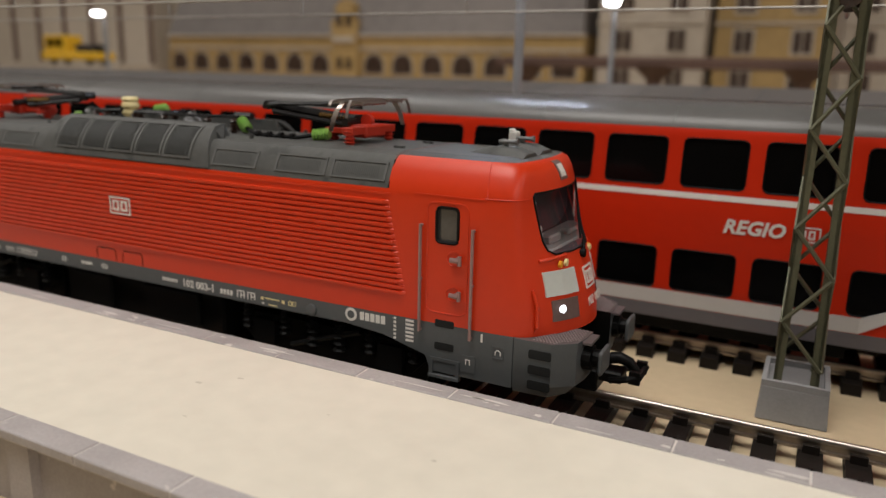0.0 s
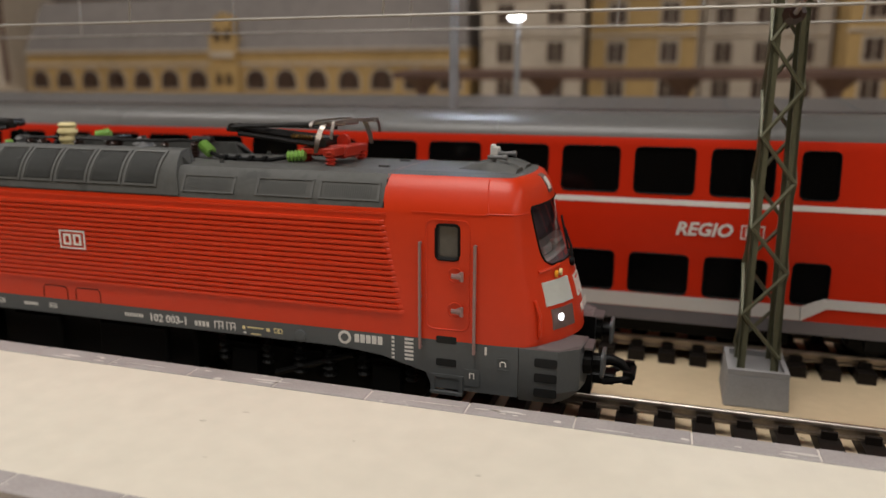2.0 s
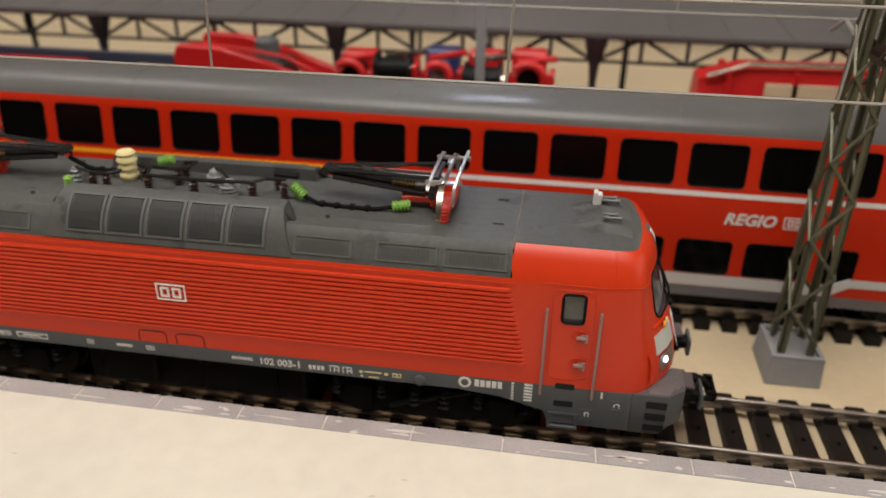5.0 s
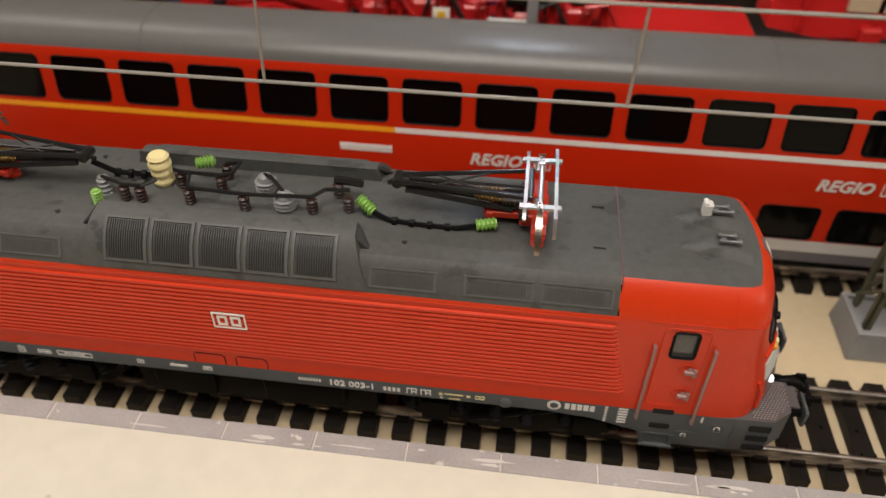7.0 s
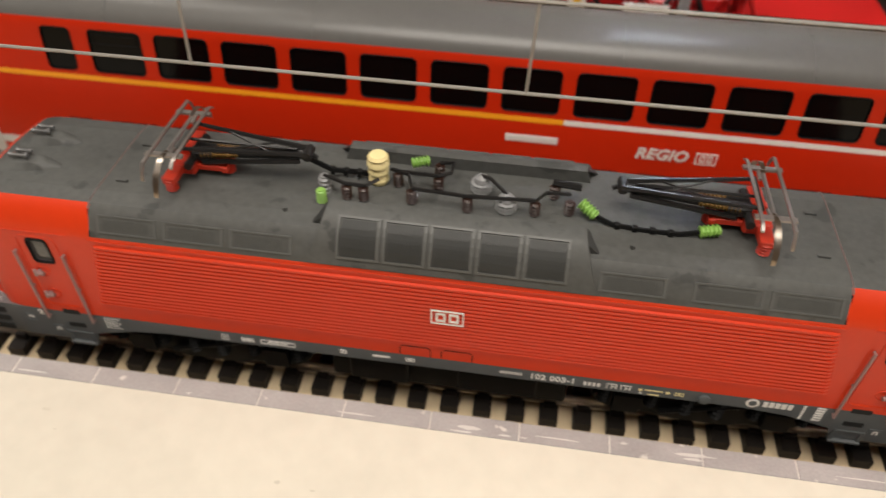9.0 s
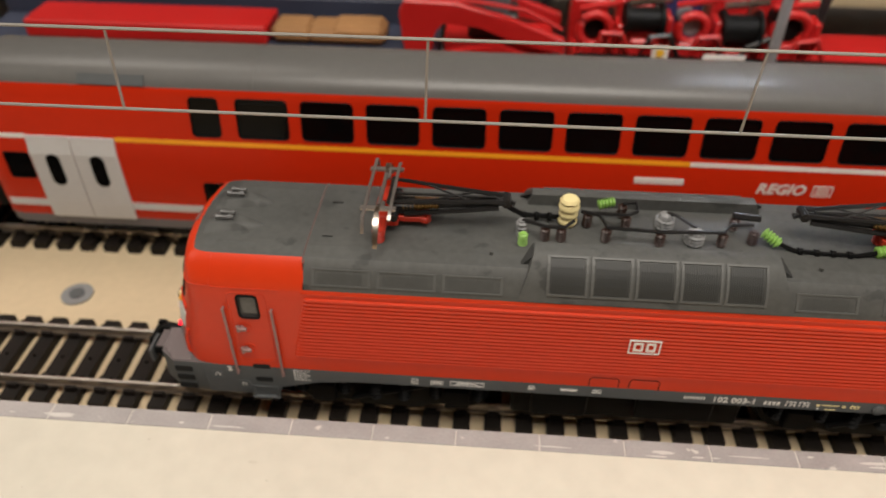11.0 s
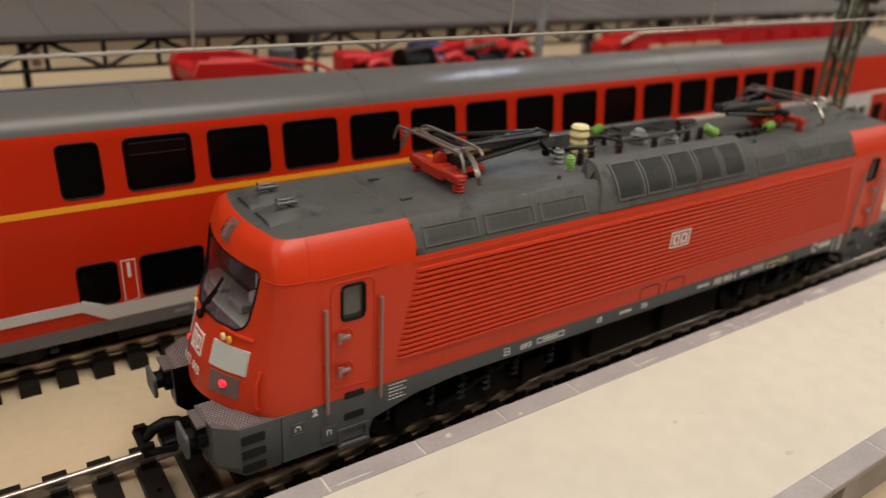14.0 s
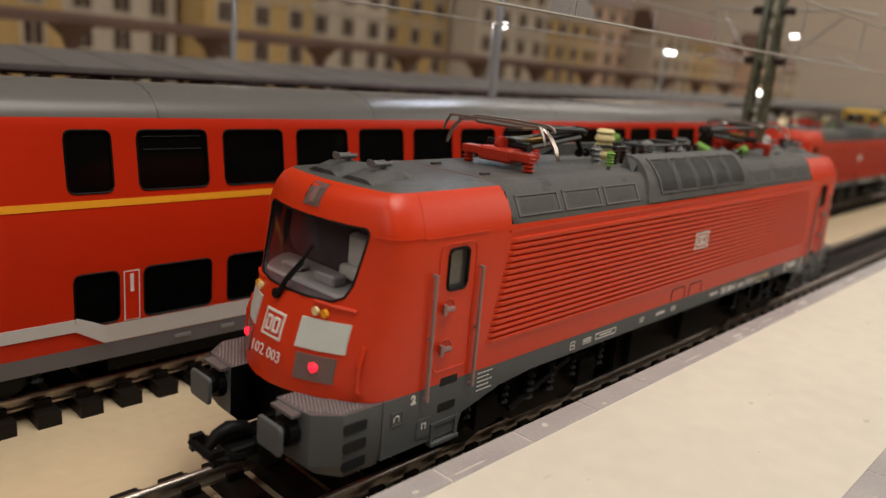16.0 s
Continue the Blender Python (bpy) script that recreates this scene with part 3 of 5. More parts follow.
            part("jack_pad", shape(prism, round_rect(*sorted((s * 79.3, s * 82.0)), 13.6, 16.6, 0.3, 2), "y", k * 15.3, k * 15.56), FRAME_GREY, side)
            part("jack_mark", boxes((*sorted((s * 80.2, s * 81.1)), *sorted((k * 15.5, k * 15.6)), 15.8, 16.0), (*sorted((s * 80.2, s * 80.4)), *sorted((k * 15.5, k * 15.6)), 15.0, 15.9), (*sorted((s * 80.9, s * 81.1)), *sorted((k * 15.5, k * 15.6)), 15.0, 15.9)), WHITE, side)
            y0, y1 = sorted((k * 15.42, k * 15.56))
            x0, x1 = sorted((s * 84.9, s * 87.0))
            pad = part("jack_frame", shape(bar_frame, x0, x1, 17.1, 19.2, 0.16, y0, y1), FRAME_GREY, side)
            hook = [(s * 85.5, k * 15.46, 17.7), (s * 85.5, k * 15.46, 18.3), (s * 85.75, k * 15.46, 18.55), (s * 86.15, k * 15.46, 18.55), (s * 86.4, k * 15.46, 18.3), (s * 86.4, k * 15.46, 17.7)]
            part("jack_mark", shape(tube, hook, 0.1, 4), WHITE, pad)
            # cab door: raised seam, window, rubber, knobs, two handrails
            bm = bmesh.new()
            seam = round_rect(*sorted((s * 72.6, s * 80.0)), 23.3, 42.0, 1.2, 3)
            pts = [(x, k * 15.5, z) for x, z in seam]
            tube(bm, pts + pts[:1], 0.16, 5)
            door = part("cab_door", bm, RED, loco, "red cab door with small window")
            bm = bmesh.new()
            rim = [(x, k * 15.52, z) for x, z in round_rect(*sorted((s * 74.3, s * 78.2)), 35.4, 41.2, 0.7)]
            tube(bm, rim + rim[:1], 0.28, 5)
            part("window_seal", bm, RUBBER, door)
            part("window_pane", boxes((*sorted((s * 74.3, s * 78.2)), *sorted((k * 14.9, k * 15.05)), 35.4, 41.2)), DOOR_GLASS, door)
            for z in (26.8, 32.8):
                bm = bmesh.new()
                tube(bm, [(s * 78.3, k * 15.4, z), (s * 78.3, k * 16.3, z)], 0.5, 8)
                tube(bm, [(s * 77.2, k * 16.2, z), (s * 78.9, k * 16.2, z)], 0.42, 8)
                tube(bm, [(s * 78.9, k * 16.2, z - 0.8), (s * 78.9, k * 16.2, z + 0.8)], 0.35, 6)
                part("door_handle", bm, RAIL_GREY, door, "small grey metal handle")
                ring = [(s * 77.6 + 1.25 * math.cos(a), k * 15.5, z + 1.25 * math.sin(a)) for a in (2 * math.pi * j / 12 for j in range(13))]
                part("handle_cup", shape(tube, ring, 0.16, 5), RED, door)
            for x in (71.6, 81.1):
                bm = bmesh.new()
                tube(bm, [(s * x, k * 16.2, 19.6), (s * x, k * 16.2, 38.2)], 0.29, 8)
                for z in (19.8, 28.8, 38.0):
                    tube(bm, [(s * x, k * 15.3, z), (s * x, k * 16.2, z)], 0.25, 6)
                part("handrail", bm, RAIL_GREY, loco, "long grey upright handrail")
            part("rain_gutter", boxes((*sorted((s * 70.0, s * 83.0)), *sorted((k * 15.3, k * 15.6)), 42.98, 43.2)), RED, loco)
            lettering("cab_number", "1" if s > 0 else "2", 1.8, mm(s * 83.0, k * 15.5, 20.1, 90, 0, 0 if k < 0 else 180), side, WHITE, bold=0.09)
        # badge in the ribs, small print as bars
        y0, y1 = sorted((k * 15.9, k * 16.12))
        badge = part("badge", shape(bar_frame, -3.0, 3.0, 32.1, 35.7, 0.26, y0, y1), WHITE, loco, "white framed company badge on the ribs")
        for a in (-2.1, 0.3):
            part("badge_block", shape(bar_frame, a, a + 1.8, 32.8, 35.0, 0.42, y0, y1), WHITE, badge)
        bm = bmesh.new()
        y0, y1 = sorted((k * 15.43, k * 15.52))
        random.seed(4)
        d = -k
        for j in range(8):
            x = 10.4 + 0.55 * j
            box(bm, *sorted((d * x, d * (x + 0.34))), y0, y1, 19.3, 20.0)
        lettering("running_number", "102 003-1", 2.15, mm(d * 20.4, k * 15.5, 19.5, 90, 0, 0 if k < 0 else 180), side, WHITE, bold=0.05)
        for j in range(4):
            x = 26.3 + 0.85 * j
            box(bm, *sorted((d * x, d * (x + 0.55))), y0, y1, 18.9, 19.9)
        for x in (30.6, 33.2):
            for a, b, c, e in ((0, 1.9, 20.1, 20.3), (0, 0.2, 18.8, 20.1), (0.85, 1.05, 18.8, 20.1), (1.7, 1.9, 18.8, 20.1), (1.05, 1.7, 19.3, 19.5)):
                box(bm, *sorted((d * (x + a), d * (x + b))), y0, y1, c, e)
        for a, b, c, e in ((36.8, 37.3, 18.5, 18.8), (-8.0, -6.2, 19.2, 20.2), (-14.5, -11.0, 19.4, 20.0), (-21.0, -19.6, 19.2, 20.2), (-37.0, -30.0, 19.0, 19.15), (-37.0, -30.0, 20.05, 20.2), (-37.0, -36.85, 19.1, 20.1), (-30.15, -30.0, 19.1, 20.1), (-35.6, -31.5, 19.5, 19.75), (-41.0, -38.4, 19.0, 20.0), (-45.0, -43.6, 18.8, 20.3)):
            if b - a > 1.1 and e - c > 0.55:
                for u0, u1, w0, w1 in ((a, b, c, c + 0.13), (a, b, e - 0.13, e), (a, a + 0.13, c + 0.13, e - 0.13), (b - 0.13, b, c + 0.13, e - 0.13), (a + 0.3, b - 0.3, (c + e) / 2 - 0.09, (c + e) / 2 + 0.09)):
                    box(bm, *sorted((d * u0, d * u1)), y0, y1, w0, w1)
            else:
                box(bm, *sorted((d * a, d * b)), y0, y1, c, e)
        for j in range(6):
            box(bm, *sorted((d * 68.6, d * 70.2)), y0, y1, 20.6 - 0.72 * j, 21.0 - 0.72 * j)
            box(bm, *sorted((d * 66.2, d * 66.7)), y0, y1, 20.6 - 0.72 * j, 21.0 - 0.72 * j)
            if j < 5:
                for q in range(5 - (j % 2)):
                    box(bm, *sorted((-d * (69.6 - 0.72 * q), -d * (69.1 - 0.72 * q))), y0, y1, 20.55 - 0.7 * j, 20.72 - 0.7 * j)
        marks = bmesh.new()
        for a, b, c, e in ((36.6, 37.2, 19.3, 19.9), (37.6, 41.0, 19.6, 19.85), (41.6, 42.3, 19.3, 19.9), (38.4, 40.5, 18.4, 18.65)):
            box(marks, *sorted((d * a, d * b)), y0, y1, c, e)
        for a in (43.2, 44.1):
            bar_frame(marks, *sorted((d * a, d * (a + 0.8))), 19.15, 20.05, 0.14, y0, y1)
        tagged(part("small_print", marks, CREAM, side, "small yellowish print"), kind="stuff")
        part("round_cap", shape(tube, [(d * 48.6, k * 15.3, 19.3), (d * 48.6, k * 15.9, 19.3), (d * 48.6, k * 16.0, 19.3)], [1.15, 1.15, 0.7], 14), FRAME_GREY, side)
        # maker's mark as a ring and five blocks
        tube(bm, [(d * 57.3, k * 15.40, 19.9), (d * 57.3, k * 15.52, 19.9)], 1.25, 14)
        for j in range(5):
            box(bm, *sorted((d * (59.2 + 1.1 * j), d * (60.05 + 1.1 * j))), y0, y1, 19.2, 20.7)
        tagged(part("small_print", bm, WHITE, side, "small white print"), kind="stuff")
        part("print_dot", shape(tube, [(d * 57.3, k * 15.5, 19.9), (d * 57.3, k * 15.58, 19.9)], 0.75, 10), FRAME_GREY, side)
        for a in (-1.0, -9.0):
            bm = bmesh.new()
            pts = [(d * a, k * 15.5, 21.5), (d * a, k * 15.5, 23.4), (d * (a + 0.5), k * 15.5, 24.0), (d * (a + 5.4), k * 15.5, 24.0), (d * (a + 5.9), k * 15.5, 23.4), (d * (a + 5.9), k * 15.5, 21.4)]
            tube(bm, pts, 0.11, 4)
            part("hatch_seam", bm, RUBBER, loco)

    # underframe: centre tank, two bogies with wheels
    part("underfloor_box", boxes((-24, 24, -12.5, 12.5, 8.0, 18.2)), BLACK, loco, bevel=0.5)
    part("main_frame", boxes((-70, 70, -9, 9, 15, 19.5)), BLACK, loco, bevel=0.3)
    part("equipment_box", boxes((-20, -8, -13.6, 13.6, 9, 17)), BLACK, loco, bevel=0.4)
    part("equipment_box", boxes((2, 18, -13.6, 13.6, 9.5, 17)), BLACK, loco, bevel=0.4)
    for c in (-50.0, 50.0):
        bm = bmesh.new()
        for k in (-1, 1):
            prism(bm, [(c - 21, 12.5), (c - 18, 9.5), (c - 9, 9.0), (c - 6, 7.8), (c + 6, 7.8), (c + 9, 9.0), (c + 18, 9.5), (c + 21, 12.5), (c + 19, 15.4), (c - 19, 15.4)], "y", k * 10.6, k * 12.6)
            for x in (c - 14.4, c + 14.4):
                box(bm, x - 2.6, x + 2.6, *sorted((k * 12.5, k * 13.8)), 9.6, 14.6)
                for o in (-4.6, 4.6):
                    ribbed(bm, (x + o, k * 12.9, 12.0), (x + o, k * 12.9, 17.0), 0.8, 1.25, 4, 8)
            ribbed(bm, (c - 3, k * 12.8, 11), (c - 3, k * 12.8, 17.5), 0.9, 1.5, 5, 8)
            ribbed(bm, (c + 3, k * 12.8, 11), (c + 3, k * 12.8, 17.5), 0.9, 1.5, 5, 8)
            tube(bm, [(c - 8, k * 13.2, 10.5), (c + 8, k * 13.4, 16)], 0.6, 6)
        box(bm, c - 12, c + 12, -8, 8, 9, 16)
        bogie = part("bogie", bm, BLACK, loco, "black bogie frame with springs")
        for x in (c - 14.4, c + 14.4):
            for k in (-1, 1):
                bm = bmesh.new()
                tube(bm, [(x, k * 6.9, 12.1), (x, k * 7.5, 12.1), (x, k * 7.6, 12.1), (x, k * 9.8, 12.1)], [7.9, 7.9, 7.15, 7.05], 24)
                part("wheel", bm, BLACK, bogie)
    return loco


locomotive = build_locomotive()

# ---- roof of the locomotive ----


def build_roof(loco):
    for k in (-1, 1):
        # raised fan housing, arched, with five louvred panes
        def arch(f, d=0.0):
            y, z = 15.15 - 4.55 * f + 3.0 * 0.81 * f * (1 - f), 44.9 + 6.3 * f + 3.0 * 0.587 * f * (1 - f)
            ty, tz = -4.55 + 3.0 * 0.81 * (1 - 2 * f), 6.3 + 3.0 * 0.587 * (1 - 2 * f)
            n = math.hypot(ty, tz)
            return (k * (y + d * tz / n), z - d * ty / n)
        prof = [(k * 15.6, 43.7)] + [arch(f / 6) for f in range(7)] + [(k * 9.0, 51.6), (k * 7.6, 51.6), (k * 7.4, 48.7), (k * 12.0, 47.0)]
        bm = bmesh.new()
        def end(z):
            return 24.8 - max(0.0, z - 44.0) / 7.5 * 2.6
        loft(bm, [[(q * end(z), y, z) for y, z in prof] for q in (-1, 1)])
        housing = part("fan_housing", bm, ROOF_GREY, loco, "grey raised fan housing with five louvred panes", smooth=30)
        def strip(bm, xa, xb, f0, f1, d0, d1, n=5):
            rows = []
            for j in range(n + 1):
                f = f0 + (f1 - f0) * j / n
                lo, hi = arch(f, d0), arch(f, d1)
                rows.append([(xa, *lo), (xb, *lo), (xb, *hi), (xa, *hi)])
            loft(bm, rows)
        for i in range(5):
            x0 = -19.9 + 8.0 * i
            bm = bmesh.new()
            for xa, xb in ((x0 + 0.15, x0 + 0.65), (x0 + 7.15, x0 + 7.65)):
                strip(bm, xa, xb, 0.02, 0.98, -0.1, 0.24)
            strip(bm, x0 + 0.65, x0 + 7.15, 0.02, 0.07, -0.1, 0.24, 1)
            strip(bm, x0 + 0.65, x0 + 7.15, 0.93, 0.98, -0.1, 0.24, 1)
            frame_ = part("louvre_frame", bm, PANE_FRAME, housing)
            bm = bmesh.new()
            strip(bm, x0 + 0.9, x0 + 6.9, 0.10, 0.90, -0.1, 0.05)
            # Dark plate that paints the shade between the slats.
            part("louvre_gap_shade", bm, GAP_AND_GUSSET, frame_)
            bm = bmesh.new()
            for q in range(15):
                xa = x0 + 0.98 + q * 0.395
                strip(bm, xa, xa + 0.2, 0.10, 0.90, 0.0, 0.2, 4)
            tagged(part("louvre", bm, LOUVRE_GREY, frame_), kind="stuff")
        # dark gusset plates at the ends of the housing
        for q in (-1, 1):
            bm = bmesh.new()
            loft(bm, [[(q * (end(47.5) + 0.2), k * 11.5, 47.6), (q * (end(47.5) + 1.3), k * 11.2, 48.6), (q * (end(51) + 0.1), k * 8.2, 51.4), (q * (end(50.5) - 0.5), k * 10.6, 50.8)], [(q * (end(47.5) + 0.2), k * 11.2, 47.6), (q * (end(47.5) + 1.3), k * 10.9, 48.6), (q * (end(51) + 0.1), k * 7.9, 51.4), (q * (end(50.5) - 0.5), k * 10.3, 50.8)]])
            part("end_gusset", bm, GAP_AND_GUSSET, housing)
        # small grilles along the roof slope: three on one end, three on the other
        def slope(x, f, d=0.0):
            y, z = 15.35 + (13.05 - 15.35) * f, 43.5 + (48.0 - 43.5) * f
            return (x, k * (y + 0.89 * d), z + 0.45 * d)
        for x0, x1 in ((-63.2, -52.2), (-51.0, -40.0), (-38.8, -27.6), (25.0, 36.0), (40.3, 51.6), (52.6, 64.0)):
            if k > 0:
                x0, x1 = -x1, -x0
            bm = bmesh.new()
            for a, b, f0, f1 in ((x0, x1, 0.18, 0.24), (x0, x1, 0.80, 0.86), (x0, x0 + 0.5, 0.24, 0.8), (x1 - 0.5, x1, 0.24, 0.8)):
                loft(bm, [[slope(a, f0, d), slope(b, f0, d), slope(b, f1, d), slope(a, f1, d)] for d in (0.0, 0.32)])
            g = part("roof_grille", bm, PANE_FRAME, loco, "grey roof grille panel")
            bm = bmesh.new()
            n = int((x1 - x0 - 2.4) / 0.4)
            for j in range(n):
                xa = x0 + 1.2 + 0.4 * j
                loft(bm, [[slope(xa, 0.32, d), slope(xa + 0.2, 0.32, d), slope(xa + 0.2, 0.70, d), slope(xa, 0.70, d)] for d in (0.0, 0.22)])
            tagged(part("louvre", bm, LOUVRE_GREY, g), kind="stuff")
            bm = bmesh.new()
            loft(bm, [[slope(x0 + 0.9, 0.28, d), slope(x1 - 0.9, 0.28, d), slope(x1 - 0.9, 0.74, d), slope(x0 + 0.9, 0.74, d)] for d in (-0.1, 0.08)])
            # Gaps of the grille get their shade from this dark plate.
            part("louvre_gap_shade", bm, GAP_AND_GUSSET, g)
        # seams of the roof panels
        for x in (-64.9, 64.9):
            part("roof_seam", shape(tube, [slope(x, 0.0, 0.02), slope(x, 1.0, 0.02)], 0.16, 4), RUBBER, loco)
    for x in (-65.0, 65.0):
        part("roof_seam", shape(tube, [(x, -13.0, 48.15), (x, -12.1, 48.8), (x, -9.0, 49.2), (x, 9.0, 49.2), (x, 12.1, 48.8), (x, 13.0, 48.15)], 0.15, 4), LAMP_PANEL, loco, "dark red roof joint")
    for s in (-1, 1):
        for y in (-6.0, 5.0):
            part("roof_lug", boxes((*sorted((s * 60.5, s * 62.5)), y - 0.3, y + 0.3, 49.0, 49.6)), ROOF_GREY, loco)
        for y in (-9.0, 8.0):
            part("roof_lug", shape(tube, [(s * 30, y, 48.6), (s * 30, y, 49.9)], 0.4, 6), ROOF_GREY, loco)
        # horns on flared pads
        for y in (-3.6, 4.2):
            bm = bmesh.new()
            rows = []
            for x, w, h in ((74.5, 0.6, 0.05), (77.0, 1.8, 0.9), (80.0, 2.6, 1.5), (83.0, 3.2, 1.4), (85.6, 3.4, 0.5)):
                rows.append([(s * x, y - w, 49.0), (s * x, y - w * 0.6, 49.1 + h), (s * x, y + w * 0.6, 49.1 + h), (s * x, y + w, 49.0)])
            loft(bm, rows)
            pad = part("horn_pad", bm, ROOF_GREY, loco, smooth=50)
            bm = bmesh.new()
            for o, l in ((-0.75, 2.9), (0.75, 2.3)):
                x0 = 80.6
                tube(bm, [(s * x0, y + o, 51.4), (s * (x0 + l * 0.5), y + o, 51.4), (s * (x0 + l * 0.8), y + o, 51.4), (s * (x0 + l), y + o, 51.4), (s * (x0 + l - 0.15), y + o, 51.4)], [0.28, 0.28, 0.36, 0.58, 0.35], 10)
                tube(bm, [(s * (x0 - 0.5), y + o, 51.4), (s * x0, y + o, 51.4)], 0.36, 8)
            tube(bm, [(s * 81.0, y - 0.9, 51.1), (s * 81.0, y + 0.9, 51.1)], 0.3, 6)
            tube(bm, [(s * 81.0, y, 50.3), (s * 81.0, y, 51.3)], 0.45, 8)
            part("horn", bm, HORN_GREY, pad, "grey twin air horn")
            if s > 0 and y > 0:
                part("white_block", boxes((78.6, 80.2, y - 0.9, y + 0.9, 50.2, 52.6), (78.6, 79.4, y - 0.9, y + 0.9, 52.5, 53.0)), WHITE, pad, "small white plastic block", bevel=0.2)


def build_pantograph(loco, s):
    """A folded single-arm pantograph; s is the end of the roof on which it sits."""
    p = new("pantograph")
    p.empty_display_size = 0.01
    p.parent = loco
    tagged(p, "folded pantograph with red base frame and bright collector bars")
    bm = bmesh.new()
    box(bm, *sorted((s * 50.2, s * 52.6)), -7.6, 7.6, 50.9, 52.3)
    for y in (-1.6, 1.6):
        box(bm, *sorted((s * 43.4, s * 50.4)), y - 0.6, y + 0.6, 50.6, 51.8)
    box(bm, *sorted((s * 42.6, s * 43.8)), -2.4, 2.4, 50.5, 51.7)
    tube(bm, [(s * 50.9, -0.55, 53.2), (s * 50.9, 0.55, 53.2)], 1.25, 12)
    bmesh.ops.bevel(bm, geom=[e for e in bm.edges if e.calc_length() > 1.1], offset=0.15, segments=1, affect="EDGES")
    part("base_frame", bm, PANTO_RED, p, "red base frame")
    for x, y in ((51.4, -6.8), (51.4, 6.8), (43.2, 0.0)):
        bm = bmesh.new()
        ribbed(bm, (s * x, y, 48.7), (s * x, y, 52.0), 0.75, 1.15, 5)
        part("foot_insulator", bm, PANTO_RED, p)
    bm = bmesh.new()
    tube(bm, [(s * 49.3, 0, 53.0), (s * 40, 0, 53.9), (s * 28.2, 0, 54.9)], [1.15, 1.0, 0.85], 8)
    tube(bm, [(s * 48.8, -4.6, 53.0), (s * 48.8, 4.6, 53.0)], 0.8, 8)
    tube(bm, [(s * 47, -2.0, 52.4), (s * 29.0, -1.2, 54.2)], 0.5, 6)
    part("lower_arm", bm, PANTO_DARK, p)
    for y in (-1.5, 1.5):
        part("spring", shape(ribbed, (s * 47.5, y, 53.6), (s * 40.5, y * 0.8, 53.9), 0.3, 0.62, 10, 8), GOLD, p, "brassy coil spring")
    part("spring_box", boxes((*sorted((s * 45.0, s * 49.4)), -1.8, 1.8, 52.2, 54.2)), PANTO_DARK, p, bevel=0.3)
    part("base_boss", boxes((*sorted((s * 48.2, s * 52.9)), -3.6, 3.6, 50.2, 52.6)), PANTO_RED, p, bevel=0.4)
    bm = bmesh.new()
    for y in (-3.9, 3.9):
        tube(bm, [(s * 27.6, y * 0.25, 55.4), (s * 32, y * 0.4, 55.7), (s * 49.6, y, 56.4)], [0.65, 0.45, 0.36], 6)
    tube(bm, [(s * 27.6, -1.5, 55.3), (s * 27.6, 1.5, 55.3)], 0.9, 10)
    tube(bm, [(s * 25.9, -0.5, 54.8), (s * 27.6, 0, 55.3)], 0.45, 6)
    tube(bm, [(s * 34, -1.6, 55.7), (s * 43, 2.9, 56.1)], 0.22, 5)
    tube(bm, [(s * 34, 1.6, 55.7), (s * 43, -2.9, 56.1)], 0.22, 5)
    tube(bm, [(s * 29.5, -0.2, 55.9), (s * 49.5, 0.2, 55.6)], 0.3, 5)
    tube(bm, [(s * 49.6, -4.2, 56.4), (s * 49.6, 4.2, 56.4)], 0.5, 6)
    part("upper_arm", bm, PANTO_DARK, p)
    for x in (48.9, 53.7):
        bm = bmesh.new()
        rows = []
        reach, drop = (9.6, 0.9) if x < 50 else (11.3, 2.7)
        for y, z in ((-reach, 57.0 - drop), (-reach + 0.5, 57.0 - drop * 0.5), (-reach + 1.4, 56.9), (-7.2, 57.0), (0, 57.1), (7.2, 57.0), (reach - 1.4, 56.9), (reach - 0.5, 57.0 - drop * 0.5), (reach, 57.0 - drop)):
            rows.append([(s * (x - 0.28), y, z), (s * (x + 0.28), y, z), (s * (x + 0.28), y, z + 0.36), (s * (x - 0.28), y, z + 0.36)])
        loft(bm, rows)
        part("collector_bar", bm, DULL_STEEL, p, "thin dull metal collector bar with bent ends", smooth=40)
    # broad bent tongue between the bars at each end
    for q in (-1, 1):
        bm = bmesh.new()
        rows = []
        for y, z, w in ((5.4, 56.6, 0.35), (7.4, 56.8, 0.42), (9.0, 56.4, 0.5), (10.6, 55.3, 0.55), (11.8, 53.7, 0.52), (12.5, 51.9, 0.38)):
            rows.append([(s * (51.3 - w), q * y, z), (s * (51.3 + w), q * y, z), (s * (51.3 + w), q * y, z + 0.3), (s * (51.3 - w), q * y, z + 0.3)])
        loft(bm, rows)
        part("end_horn", bm, STEEL, p, "broad bright bent end horn", smooth=40)
    bm = bmesh.new()
    for y in (-6.6, 6.6):
        box(bm, *sorted((s * 48.0, s * 54.6)), y - 0.55, y + 0.55, 56.55, 56.98)
        tube(bm, [(s * 50.6, y * 0.6, 56.3), (s * 50.6, y, 56.6)], 0.35, 6)
    tube(bm, [(s * 51.3, -5.6, 56.5), (s * 51.3, 5.6, 56.5)], 0.4, 6)
    part("collector_bridge", bm, DULL_STEEL, p)
    return p


